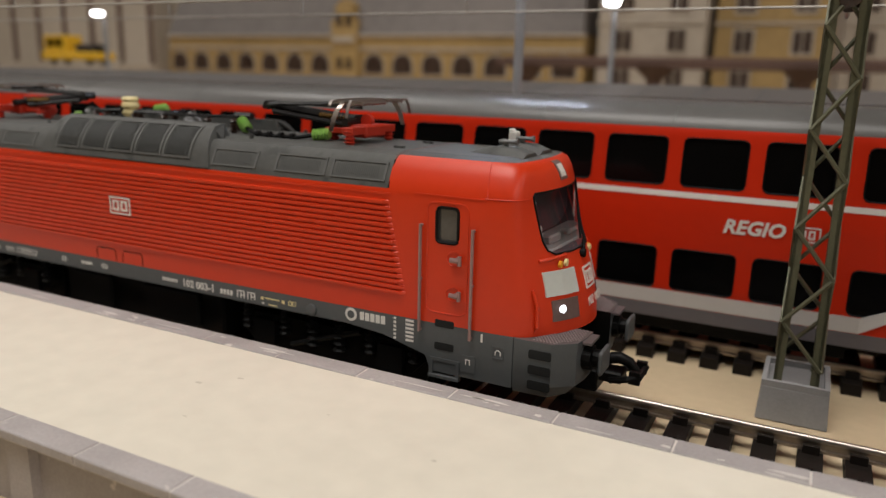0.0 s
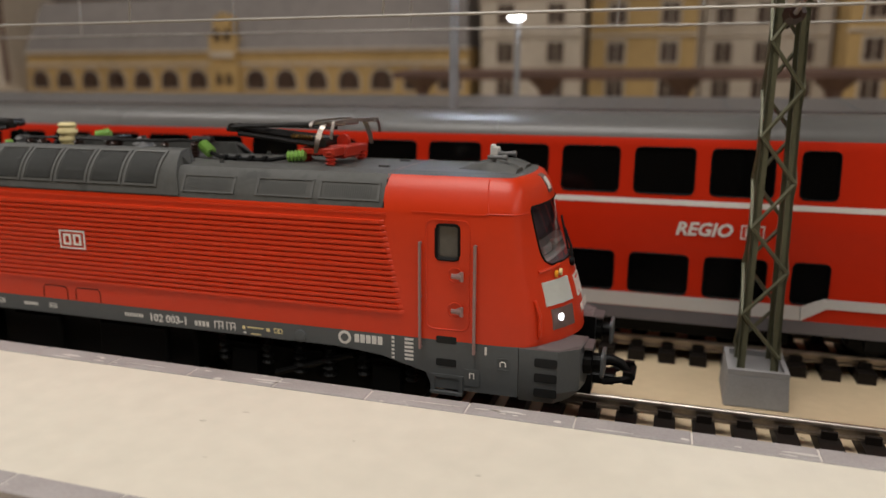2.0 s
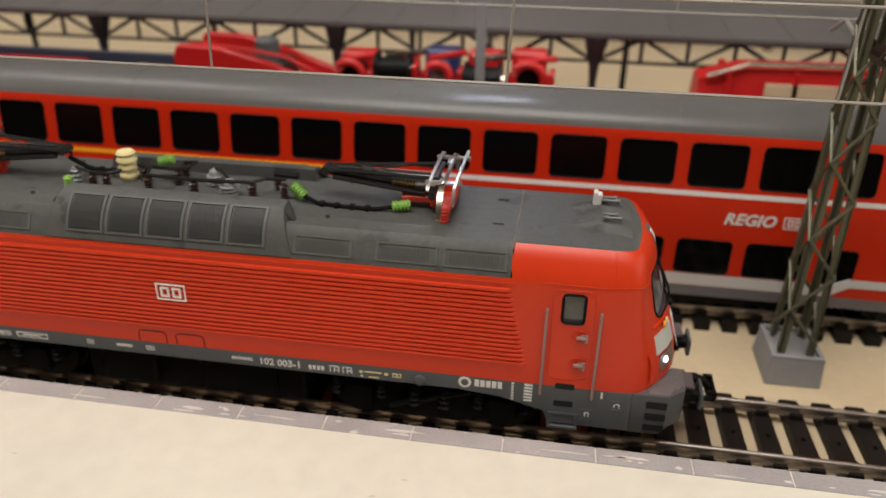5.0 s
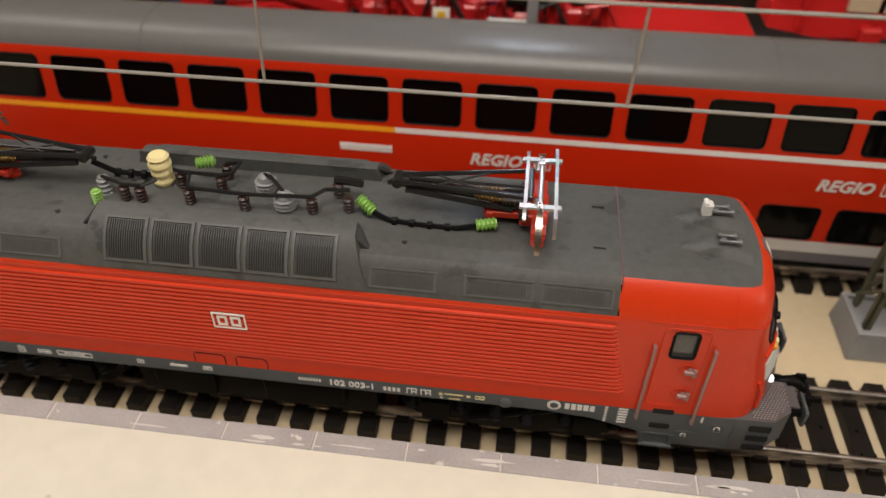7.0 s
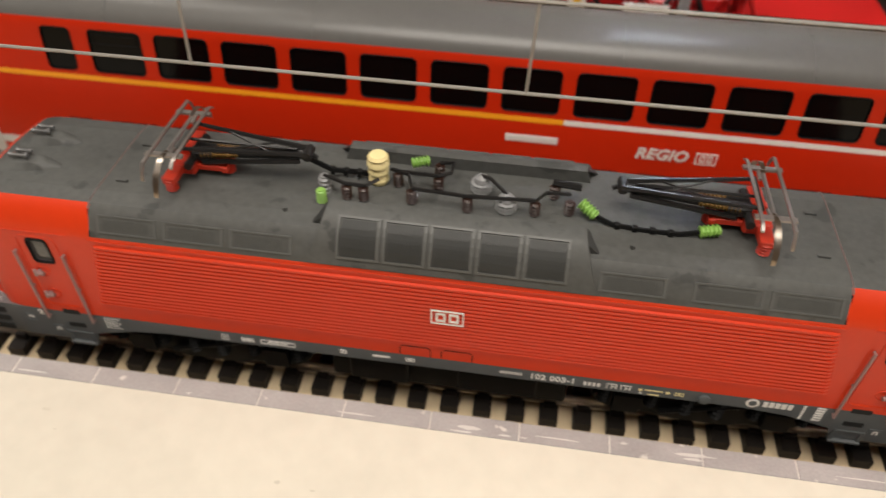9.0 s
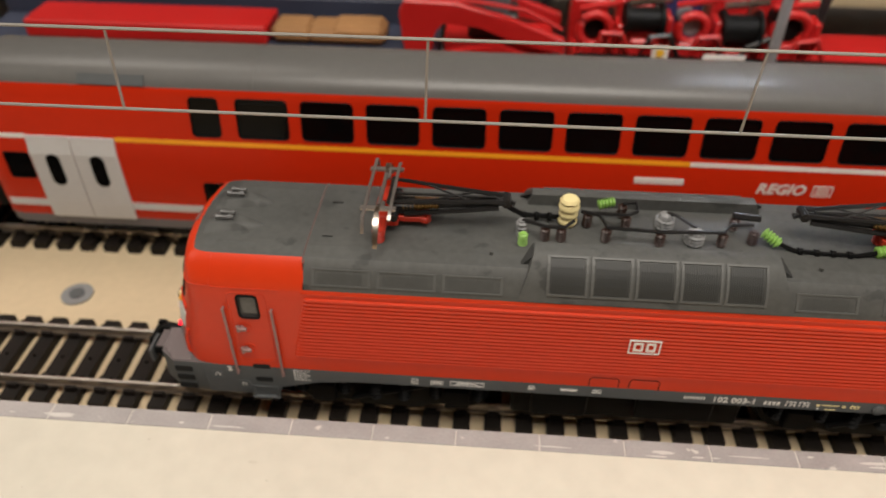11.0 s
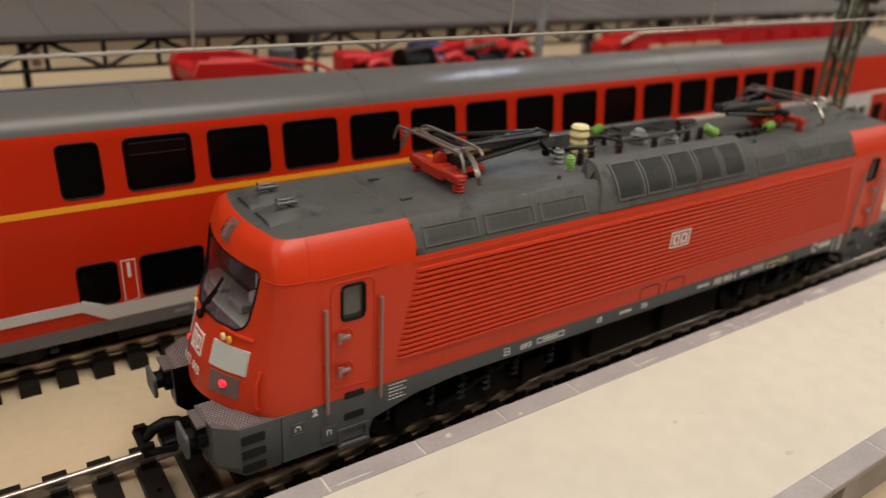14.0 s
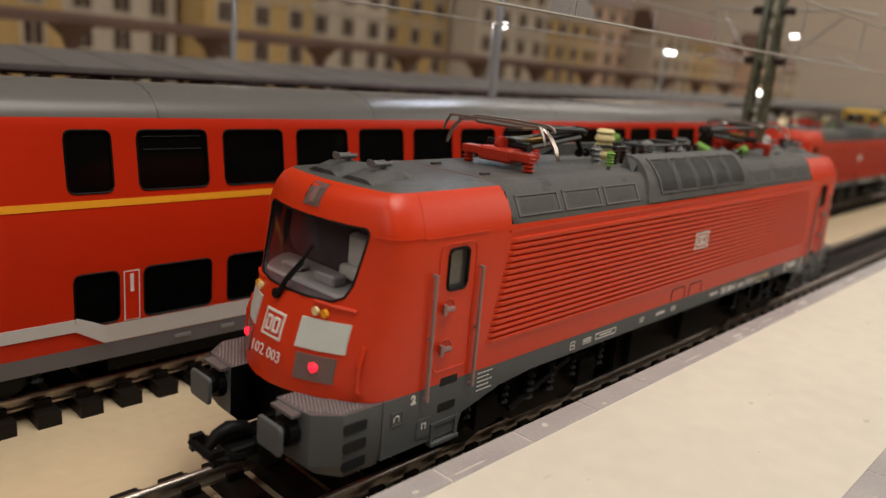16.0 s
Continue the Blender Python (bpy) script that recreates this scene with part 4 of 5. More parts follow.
def build_roof_wiring(loco):
    def insulator(name, x, y, z0, z1, r0, r1, ribs, mat, label=""):
        part(name, shape(ribbed, (x, y, z0), (x, y, z1), r0, r1, ribs), mat, loco, label)
    for x, y in ((-11.7, 1.0), (-20.0, -4.0), (-17.0, -4.0), (-8.5, -3.4), (-4.3, 0.8), (1.5, -4.0), (13.2, -3.2), (19.2, -2.0), (16.5, 2.0), (-4.6, 4.6)):
        insulator("post_insulator", x, y, 48.8, 52.2, 0.55, 1.0, 5, BROWN)
    rs = (1.4, 1.5, 1.9, 1.9, 1.45, 1.9, 1.9, 1.5, 2.05, 2.05, 1.6, 1.95, 1.5)
    part("tall_insulator", shape(tube, [(-15.4, 1.6, 48.8 + 6.6 * q / 12) for q in range(13)], list(rs), 16), CREAM, loco, "cream tall insulator with rounded cap", smooth=40)
    insulator("small_insulator", -24.4, -2.4, 48.8, 52.6, 0.8, 1.2, 4, PALE_GREY, "pale grey ribbed insulator")
    part("small_insulator", shape(ribbed, (-24.2, -5.6, 48.6), (-24.2, -5.6, 52.0), 0.6, 0.95, 6), GREEN, loco, "light green ribbed insulator")
    for x, y in ((3.4, 2.0), (8.2, -2.6)):
        insulator("coil", x, y, 48.8, 51.8, 1.3, 2.0, 4, PALE_GREY, "pale grey ribbed roof coil")
        part("coil", shape(tube, [(x, y, 51.6), (x, y, 52.3), (x, y, 52.8)], [1.5, 1.2, 0.4], 12), PALE_GREY, loco)
    def cable(points, r=0.36, mat=PANTO_DARK, name="roof_busbar"):
        part(name, shape(tube, points, r, 6), mat, loco)
    cable([(-24.4, -2.4, 52.6), (-20.0, -4.0, 52.5), (-16.5, -4.0, 52.5), (-14.6, -2.0, 52.6)])
    cable([(-13.0, 1.4, 52.5), (-9.6, 0.4, 52.5), (-8.5, -3.4, 52.5), (1.5, -4.0, 52.5), (13.2, -3.2, 52.5), (15.0, -0.8, 52.5), (19.2, -0.4, 52.5)])
    cable([(-11.7, 1.0, 52.5), (-4.3, 0.8, 52.5), (-2.2, 2.0, 52.6), (-2.0, 5.0, 52.6), (-4.6, 4.6, 52.5)])
    cable([(3.4, 2.0, 52.6), (5.0, 1.0, 52.9), (8.2, -2.6, 52.7)])
    cable([(16.0, 2.2, 52.6), (21.0, 1.6, 52.6)], 0.7)
    part("cable_insulator", shape(ribbed, (-9.6, 3.6, 52.6), (-6.4, 4.2, 53.2), 0.75, 1.15, 5), GREEN, loco, "light green ribbed cable insulator")
    part("cable_insulator", shape(ribbed, (21.0, -1.6, 51.8), (23.8, -3.2, 50.4), 0.85, 1.25, 5), GREEN, loco, "light green ribbed cable insulator")
    part("cable_insulator", shape(ribbed, (41.2, -4.2, 50.2), (44.6, -3.6, 50.6), 0.85, 1.2, 5), GREEN, loco, "light green ribbed cable insulator")
    pts = [(23.6, -3.1, 50.5), (26.5, -4.0, 49.7), (32.0, -4.4, 49.5), (38.0, -4.6, 49.6), (41.4, -4.2, 50.2)]
    cable(pts, 0.42, BLACK, "roof_cable")
    for x, y in ((27.5, -4.1), (30.5, -4.35), (33.5, -4.45), (36.5, -4.55)):
        part("cable_clip", shape(tube, [(x - 0.4, y, 49.6), (x + 0.4, y, 49.6)], 0.75, 8), BLACK, loco)
    pts = [(-27.4, 0.4, 53.6), (-24.0, 1.4, 51.0), (-20.0, 2.2, 50.4), (-16.0, 2.0, 50.4)]
    cable(pts, 0.5, BLACK, "roof_cable")
    for x in (-24.0, -21.5, -19.0):
        part("cable_clip", shape(tube, [(x - 0.35, 1.7, 50.7), (x + 0.35, 1.8, 50.6)], 0.85, 8), BLACK, loco)


build_roof(locomotive)
build_pantograph(locomotive, -1)
build_pantograph(locomotive, 1)
build_roof_wiring(locomotive)

# ---- the double-deck coaches ----
COACH_L, COACH_R, EXTRA = 134.0, 232.76, 98.76
COACH_SHIFT = -131.4
WINDOW_RIM = material("dark_window_rim", (0.005, 0.0045, 0.0045), 0.55, 0.0, spec=0.10, vary=0.1)
SOLE_GREY = material("violet_grey_sole", (0.13, 0.125, 0.14), 0.5, vary=0.1)
SIDE = [(-13.6, 10.0), (-14.0, 13.2), (-14.3, 18.0), (-14.3, 33.5), (-13.7, 37.0), (-11.75, 50.8), (-11.3, 52.2), (-10.6, 53.6), (-9.3, 55.0), (-7.2, 56.3), (-4.0, 57.3), (0.0, 57.7)]


def side_y(z):
    return float(np.interp(z, [p[1] for p in SIDE], [p[0] for p in SIDE]))


def build_coach(x, label):
    c = thing("double_deck_coach", x + COACH_SHIFT, COACH_Y, 0, label, "railway coach", "double-deck coaches")
    ring = SIDE + [(-y, z) for y, z in reversed(SIDE[:-1])]
    bm = bmesh.new()
    rows = []
    for x, f in ((-COACH_L, 0.90), (-COACH_L + 1.2, 0.97), (-COACH_L + 3.5, 1.0), (-90, 1), (90, 1), (COACH_R - 3.5, 1.0), (COACH_R - 1.2, 0.97), (COACH_R, 0.90)):
        rows.append([(x, y * (0.5 + 0.5 * f), 30 + (z - 30) * (0.6 + 0.4 * f)) for y, z in ring])
    loft(bm, rows)
    for f in bm.faces:
        if f.calc_center_median().z > 52.2 and abs(f.normal.x) < 0.9:
            f.material_index = 1
        if f.calc_center_median().z < 13.1 and abs(f.normal.x) < 0.9:
            f.material_index = 3
    body = part("body", bm, [COACH_RED, COACH_ROOF, PANE, SOLE_GREY], c, "red body with rounded grey roof", smooth=40)
    cut = bmesh.new()
    openings = []
    for i in range(16):
        x0 = -64.6 + 16.46 * (i - 1)
        x1 = x0 + 13.2
        if i == 0:
            x0, x1 = -76.5, -68.9
        if i == 15:
            x0, x1 = 68.9 + EXTRA, 76.5 + EXTRA
        openings += [(x0, x1, 39.8, 50.2, 1.2), (x0, x1, 16.9, 26.3, 1.2)]
    for x0, x1 in ((-129.2, -122.0), (122.0 + EXTRA, 129.2 + EXTRA)):
        openings.append((x0, x1, 25.4, 33.4, 0.8))
    for k in (-1, 1):
        for x0, x1, z0, z1, r in openings:
            prism(cut, round_rect(x0, x1, z0, z1, r), "y", k * 9.8, k * 16.0)
    tool = bpy.data.objects.new("hollow", mesh_of("hollow", cut, PANE))
    scene.collection.objects.link(tool)
    tool.parent = c
    mod = body.modifiers.new("hollows", "BOOLEAN")
    mod.object, mod.operation, mod.solver, mod.material_mode = tool, "DIFFERENCE", "EXACT", "TRANSFER"
    me = bpy.data.meshes.new_from_object(body.evaluated_get(bpy.context.evaluated_depsgraph_get()))
    body.modifiers.remove(mod)
    body.data = me
    me.set_sharp_from_angle(angle=radians(40))
    bpy.data.objects.remove(tool)
    for k in (-1, 1):
        for x0, x1, z0, z1, r in openings:
            bm = bmesh.new()
            o = [(x, z) for x, z in round_rect(x0 + 0.05, x1 - 0.05, z0 + 0.05, z1 - 0.05, r)]
            loft(bm, [[(x, k * (-side_y(z) - d), z) for x, z in o] for d in (0.7, 0.35)])
            win = part("window", bm, PANE, c)
            rim = [(x, k * (-side_y(z) - 0.05), z) for x, z in o]
            part("window_rim", shape(tube, rim + rim[:1], 0.2, 4), WINDOW_RIM, win)
            if z0 > 39 and -66 < x0 < -60 and k < 0:
                pts = [(x0 + 1.2, 46.8), (x1 - 1.2, 46.8), (x1 - 1.2, 49.0), (x0 + 1.2, 49.0)]
                vent = [(x, k * (-side_y(z) - 0.3), z) for x, z in pts]
                part("vent_frame", shape(tube, vent + vent[:1], 0.13, 4), WINDOW_RIM, win)
        def band(x0, x1, z0, z1, d=0.09):
            b = bmesh.new()
            x0, x1 = sorted((x0, x1))
            heights = [z0] + [z for _, z in SIDE if z0 + 0.3 < z < z1 - 0.3] + [z1]
            loft(b, [[(x0, k * (-side_y(z) - 0.2), z), (x1, k * (-side_y(z) - 0.2), z), (x1, k * (-side_y(z) + d), z), (x0, k * (-side_y(z) + d), z)] for z in heights])
            return b
        d = 1
        part("class_stripe", band(-97.6, 48.9, 37.5, 38.7), YELLOW, c, "yellow first-class stripe")
        part("pale_stripe", band(48.9, 94.8 + EXTRA, 37.5, 38.7), WHITE, c)
        part("pale_stripe", band(-132.6, -121.6, 37.5, 38.7), WHITE, c)
        part("pale_stripe", band(119.2 + EXTRA, 132.6 + EXTRA, 37.5, 38.7), WHITE, c)
        part("sole_band", band(-71.5, 71.5 + EXTRA, 13.3, 16.6), DOOR_WHITE, c)
        for s, e in ((-1, 0.0), (1, EXTRA)):
            bm = bmesh.new()
            pts = [(s * 71.5 + e, 13.3), (s * 76.5 + e, 16.4), (s * 132.6 + e, 16.4), (s * 132.6 + e, 18.6), (s * 76.0 + e, 18.6), (s * 71.5 + e, 16.6)]
            loft(bm, [[(x, k * (14.0 + o), z) for x, z in pts] for o in (0.0, 0.42)])
            part("sole_band", bm, DOOR_WHITE, c)
            # double door, white, with two narrow windows
            for xa in (-121.4, -109.45) if s < 0 else (95.0 + e, 106.95 + e):
                xb = xa + 11.7
                door = part("door", band(xa, xb, 13.0, 38.4, 0.50), DOOR_WHITE, c, "white sliding door leaf")
                mid = (xa + xb) / 2
                bm = bmesh.new()
                loft(bm, [[(x, k * (-side_y(z) + o), z) for x, z in round_rect(mid - 1.9, mid + 1.9, 24.0, 33.4, 1.6)] for o in (0.3, 0.62)])
                part("door_window", bm, PANE, door)
        part("plate", band(35.8, 48.1, 32.4, 34.2), WHITE, c)
        # service word, badge as a plain frame
        for x_word in (65.9, 142.5):
            lettering("service_word", "REGIO", 4.1, mm(-k * (x_word + 6.2), k * 14.42, 32.3, 90, 0, 0 if k < 0 else 180), c, WHITE, shear=0.22, bold=0.13)
            xb = x_word + 14.0
            y0, y1 = sorted((k * 14.2, k * 14.42))
            x0, x1 = sorted((-k * xb, -k * (xb + 4.8)))
            badge = part("badge", shape(bar_frame, x0, x1, 30.75, 33.85, 0.25, y0, y1), WHITE, c, "white framed company badge")
            for a in (0.95, 2.6):
                part("badge_block", shape(bar_frame, x0 + a, x0 + a + 1.25, 31.4, 33.2, 0.36, y0, y1), WHITE, badge)
        sign = part("class_sign", band(d * -68.2, d * -65.4, 16.8, 26.0, 0.10), WHITE, c, "small red class sign with white edge")
        part("class_sign_field", band(d * -68.0, d * -65.6, 17.0, 25.8, 0.16), COACH_RED, sign)
        lettering("class_number", "1", 4.6, mm(d * -66.8, k * 14.5, 23.6, 90, 0, 0 if k < 0 else 180), c, WHITE, bold=0.08)
        bm = bmesh.new()
        random.seed(11)
        for j in range(16):
            xx = -60 + 8 * j + random.random() * 3
            box(bm, xx, xx + 1.5 + 3 * random.random(), *sorted((k * 13.7, k * 14.0)), 11.4, 12.1)
        tagged(part("small_print", bm, PALE_GREY, c), kind="stuff")
    # roof details: hatches and joints
    for x0, x1 in ((-104, -87), (87 + EXTRA, 104 + EXTRA)):
        for k in (-1, 1):
            bm = bmesh.new()
            loft(bm, [[(x, k * 11.55, 52.6), (x, k * 10.25, 54.9), (x, k * 9.6, 54.4), (x, k * 10.8, 52.2)] for x in (x0, x1)])
            part("roof_hatch", bm, FRAME_GREY, c)
    for x in (-60, -10, 60, 100, 130):
        bm = bmesh.new()
        rows = [[(x - 0.25, y * 1.006, 30 + (z - 30) * 1.004), (x + 0.25, y * 1.006, 30 + (z - 30) * 1.004), (x + 0.25, y * 0.99, 30 + (z - 30) * 0.99), (x - 0.25, y * 0.99, 30 + (z - 30) * 0.99)] for y, z in ring[6:17]]
        loft(bm, rows)
        part("roof_joint", bm, COACH_ROOF, c)
    for s, e in ((-1, 0.0), (1, EXTRA)):
        bm = bmesh.new()
        loft(bm, [[(s * xx + e, y * f, 30 + (z - 30) * f) for y, z in ring] for xx, f in ((133.5, 0.80), (135.0, 0.84), (136.2, 0.80), (138.0, 0.84))])
        part("gangway", bm, BLACK, c, "black gangway bellows")
        bm = bmesh.new()
        cx = s * 100 + e
        for k in (-1, 1):
            box(bm, cx - 18, cx + 18, *sorted((k * 10.4, k * 12.4)), 8.0, 12.5)
            for xx in (cx - 13, cx + 13):
                box(bm, xx - 2, xx + 2, *sorted((k * 12.2, k * 13.4)), 7.5, 12.5)
                ribbed(bm, (xx + 4.5, k * 12.4, 8), (xx + 4.5, k * 12.4, 14), 0.9, 1.4, 4, 8)
            tube(bm, [(cx - 7, k * 12.8, 9), (cx + 7, k * 12.8, 9)], 0.9, 8)
        box(bm, cx - 4, cx + 4, -11, 11, 9, 12)
        bogie = part("bogie", bm, BLACK, c)
        for xx in (cx - 13, cx + 13):
            for k in (-1, 1):
                part("wheel", shape(tube, [(xx, k * 6.9, 10.2), (xx, k * 7.5, 10.2), (xx, k * 7.6, 10.2), (xx, k * 9.8, 10.2)], [6.0, 6.0, 5.25, 5.15], 20), BLACK, bogie)
    # Black instead of frame grey, painting in the deep shade under the coach.
    part("underframe", boxes((-78, 78 + EXTRA, -12.4, 12.4, 9.4, 13.4), (-70, 70 + EXTRA, -11, 11, 6.5, 10.5)), BLACK, c)
    return c


coach = build_coach(101.0, "red double-deck model coach with dark windows and yellow stripe")
copy_thing(coach, mm(101.0 - 374.76 + COACH_SHIFT, COACH_Y, 0))
second = copy_thing(locomotive, mm(317.0, COACH_Y - 1, 0))
tagged(second, "second red model electric locomotive coupled to the coaches")

# ---- overhead line ----


def build_mast(x, y):
    m = thing("catenary_mast", x + SHIFT, y, 0, "green lattice catenary mast on a grey concrete foot", "catenary mast", "catenary masts")
    bm = bmesh.new()
    loft(bm, [[(-6.2, -7.2, 0), (6.2, -7.2, 0), (6.2, 7.2, 0), (-6.2, 7.2, 0)], [(-5.8, -6.8, 6.8), (5.8, -6.8, 6.8), (5.8, 6.8, 6.8), (-5.8, 6.8, 6.8)]])
    foot = part("concrete_foot", bm, CONCRETE, m, bevel=0.25)
    part("foot_rim", boxes((-5.8, 5.8, -6.8, -5.8, 6.7, 7.9), (-5.8, 5.8, 5.8, 6.8, 6.7, 7.9), (-5.8, -4.9, -5.8, 5.8, 6.7, 7.9), (4.9, 5.8, -5.8, 5.8, 6.7, 7.9)), CONCRETE, foot)
    top = 118.0
    def leg(i, z):
        f = 1 - 0.36 * (z - 7) / (top - 7)
        return Vector(((-1, 1, 1, -1)[i] * 3.9 * f, (-1, -1, 1, 1)[i] * 4.3 * f, z))
    for i in range(4):
        a, b = leg(i, 7.2), leg(i, top)
        bm = bmesh.new()
        sx, sy = (-1, 1, 1, -1)[i], (-1, -1, 1, 1)[i]
        for px, py in ((0.75, 0.3), (0.3, 0.75)):
            loft(bm, [[(p.x - sx * u * px * 2, p.y - sy * v * py * 2, p.z) for u, v in ((0, 0), (1, 0), (1, 1), (0, 1))] for p in (a, b)])
        part("mast_leg", bm, MAST_GREEN, m)
    n = 12
    for i in range(4):
        j = (i + 1) % 4
        for q in range(n):
            z0, z1 = 10 + (top - 12) * q / n, 10 + (top - 12) * (q + 1) / n
            a, b = (leg(i, z0), leg(j, z1)) if (q + i) % 2 else (leg(j, z0), leg(i, z1))
            part("mast_brace", shape(tube, [a, b], 0.42, 5), MAST_GREEN, m)
    part("mast_cap", boxes((-3.0, 3.0, -3.3, 3.3, top - 0.5, top + 1)), MAST_GREEN, m)
    for k, reach in ((-1, 34.0), (1, 26.0)):
        for z, lift in ((74.5, 6.0), (92.0, 2.0)):
            part("bracket_insulator", shape(ribbed, (0, k * 3.4, z + 2), (0, k * 7.5, z + 2), 1.1, 1.9, 4), BROWN, m, "brown ribbed insulator")
            part("bracket_arm", shape(tube, [(0, k * 7.2, z + 2), (0, k * reach * 0.7, z + 2 + lift * 0.4), (0, k * reach, z + 0.8)], 0.5, 6), WIRE, m)
        part("bracket_stay", shape(tube, [(0, k * 6.5, 77), (0, k * reach * 0.72, 93)], 0.4, 6), WIRE, m)
    return m


mast = build_mast(212.0, 27.2)
copy_thing(mast, mm(212.0 + 400 + SHIFT, 27.2, 0))
copy_thing(mast, mm(212.0 - 400 + SHIFT, 27.2, 0))


def build_wire(y, z, x_first, label):
    w = thing("overhead_line", SHIFT, y, 0, label, "overhead line", "overhead lines")
    a, b = X0 - SHIFT, X1 - SHIFT
    bm = bmesh.new()
    tube(bm, [(a, 0, z), (b, 0, z)], 0.28, 6)
    part("contact_wire", bm, WIRE, w)
    part("messenger_wire", shape(tube, [(a, 0, z + 14.4), (b, 0, z + 14.4)], 0.28, 6), WIRE, w)
    for i in range(-8, 14):
        x = x_first + 52.0 * i
        part("dropper", shape(tube, [(x, 0, z), (x + 0.6, 0, z + 14.4)], 0.24, 5), WIRE, w)
    return w


build_wire(-7.9, 75.1, 39.6, "silver overhead wire with droppers above the locomotive track")
build_wire(55.0, 77.5, 22.0, "silver overhead wire with droppers above the coach track")


def build_lamp(x, y, h, lit=True, pole=1.6, label="tall grey lamp post with a lit white head"):
    p = thing("lamp_post", x + SHIFT, y, 0, label, "lamp post", "lamp posts")
    part("pole", shape(tube, [(0, 0, 0), (0, 0, 6), (0, 0, 6.2), (0, 0, h)], [pole * 1.6, pole * 1.6, pole, pole * 0.8], 10), CONCRETE, p)
    part("lamp_arm", shape(tube, [(0, 0, h - 1), (0, -3, h + 1.5), (0, -6, h + 1.5)], 0.7, 6), CONCRETE, p)
    part("lamp_head", shape(tube, [(0, -5, h + 2.6), (0, -5, h + 1.4), (0, -5, h + 0.6)], [1.5, 3.0, 3.4], 12), CONCRETE, p)
    if lit:
        part("bulb", shape(tube, [(0, -5, h + 0.8), (0, -5, h - 0.8), (0, -5, h - 1.6)], [3.7, 3.8, 2.0], 12), LAMP_WHITE, p)
    return p


build_lamp(129.0, 85.0, 122.0)
build_lamp(117.0, 235.0, 96.0)
for x, y, h in ((-230, 235, 96), (300, 235, 92), (523, 235, 91), (792, 235, 126), (739, 240, 64)):
    build_lamp(x, y, h)
for x, z, p in ((121.5, 0.119, 0.045), (136.5, 0.119, 0.045)):
    bulb = bpy.data.lights.new("lamp_post_bulb", "POINT")
    bulb.energy, bulb.color, bulb.shadow_soft_size = p, (0.75, 0.85, 1.0), 0.003
    new("lamp_post_bulb", bulb).location = ((x + SHIFT) * 0.001, 0.080, z - 0.003)

# ---- crane train, canopy, far buildings ----


def crane_wagon(x, label):
    c = thing("crane_wagon", x + SHIFT, 120, 0, label, "crane wagon", "crane wagons")
    part("chassis", boxes((-88, 88, -13, 13, 11, 17), (-80, 80, -14.5, -13, 12, 16), (-80, 80, 13, 14.5, 12, 16)), CRANE_RED, c, bevel=0.4)
    for s in (-1, 1):
        for i in range(4):
            for k in (-1, 1):
                part("wheel", shape(tube, [(s * (40 + 12 * i), k * 7, 10), (s * (40 + 12 * i), k * 9.5, 10)], 5.0, 16), BLACK, c)
        part("end_beam", boxes((*sorted((s * 84, s * 90)), -14, 14, 12, 24)), CRANE_RED, c, bevel=1.0)
    part("side_deck", boxes((-30, 88, -14.0, 13.0, 17, 35.5)), CRANE_RED, c, bevel=0.8)
    part("deck_rail", boxes((-30, 88, -14.6, -13.6, 36.0, 37.4)), RUBBER, c)
    part("warning_plate", boxes((-6, -1, -15.2, -14.6, 36.6, 41.0)), WHITE, c)
    part("warning_field", boxes((-4.6, -2.4, -15.5, -15.1, 37.6, 40.0)), VEHICLE_YELLOW, c)
    part("white_plate", boxes((10, 23, -15.2, -14.6, 36.4, 38.8)), WHITE, c)
    return c


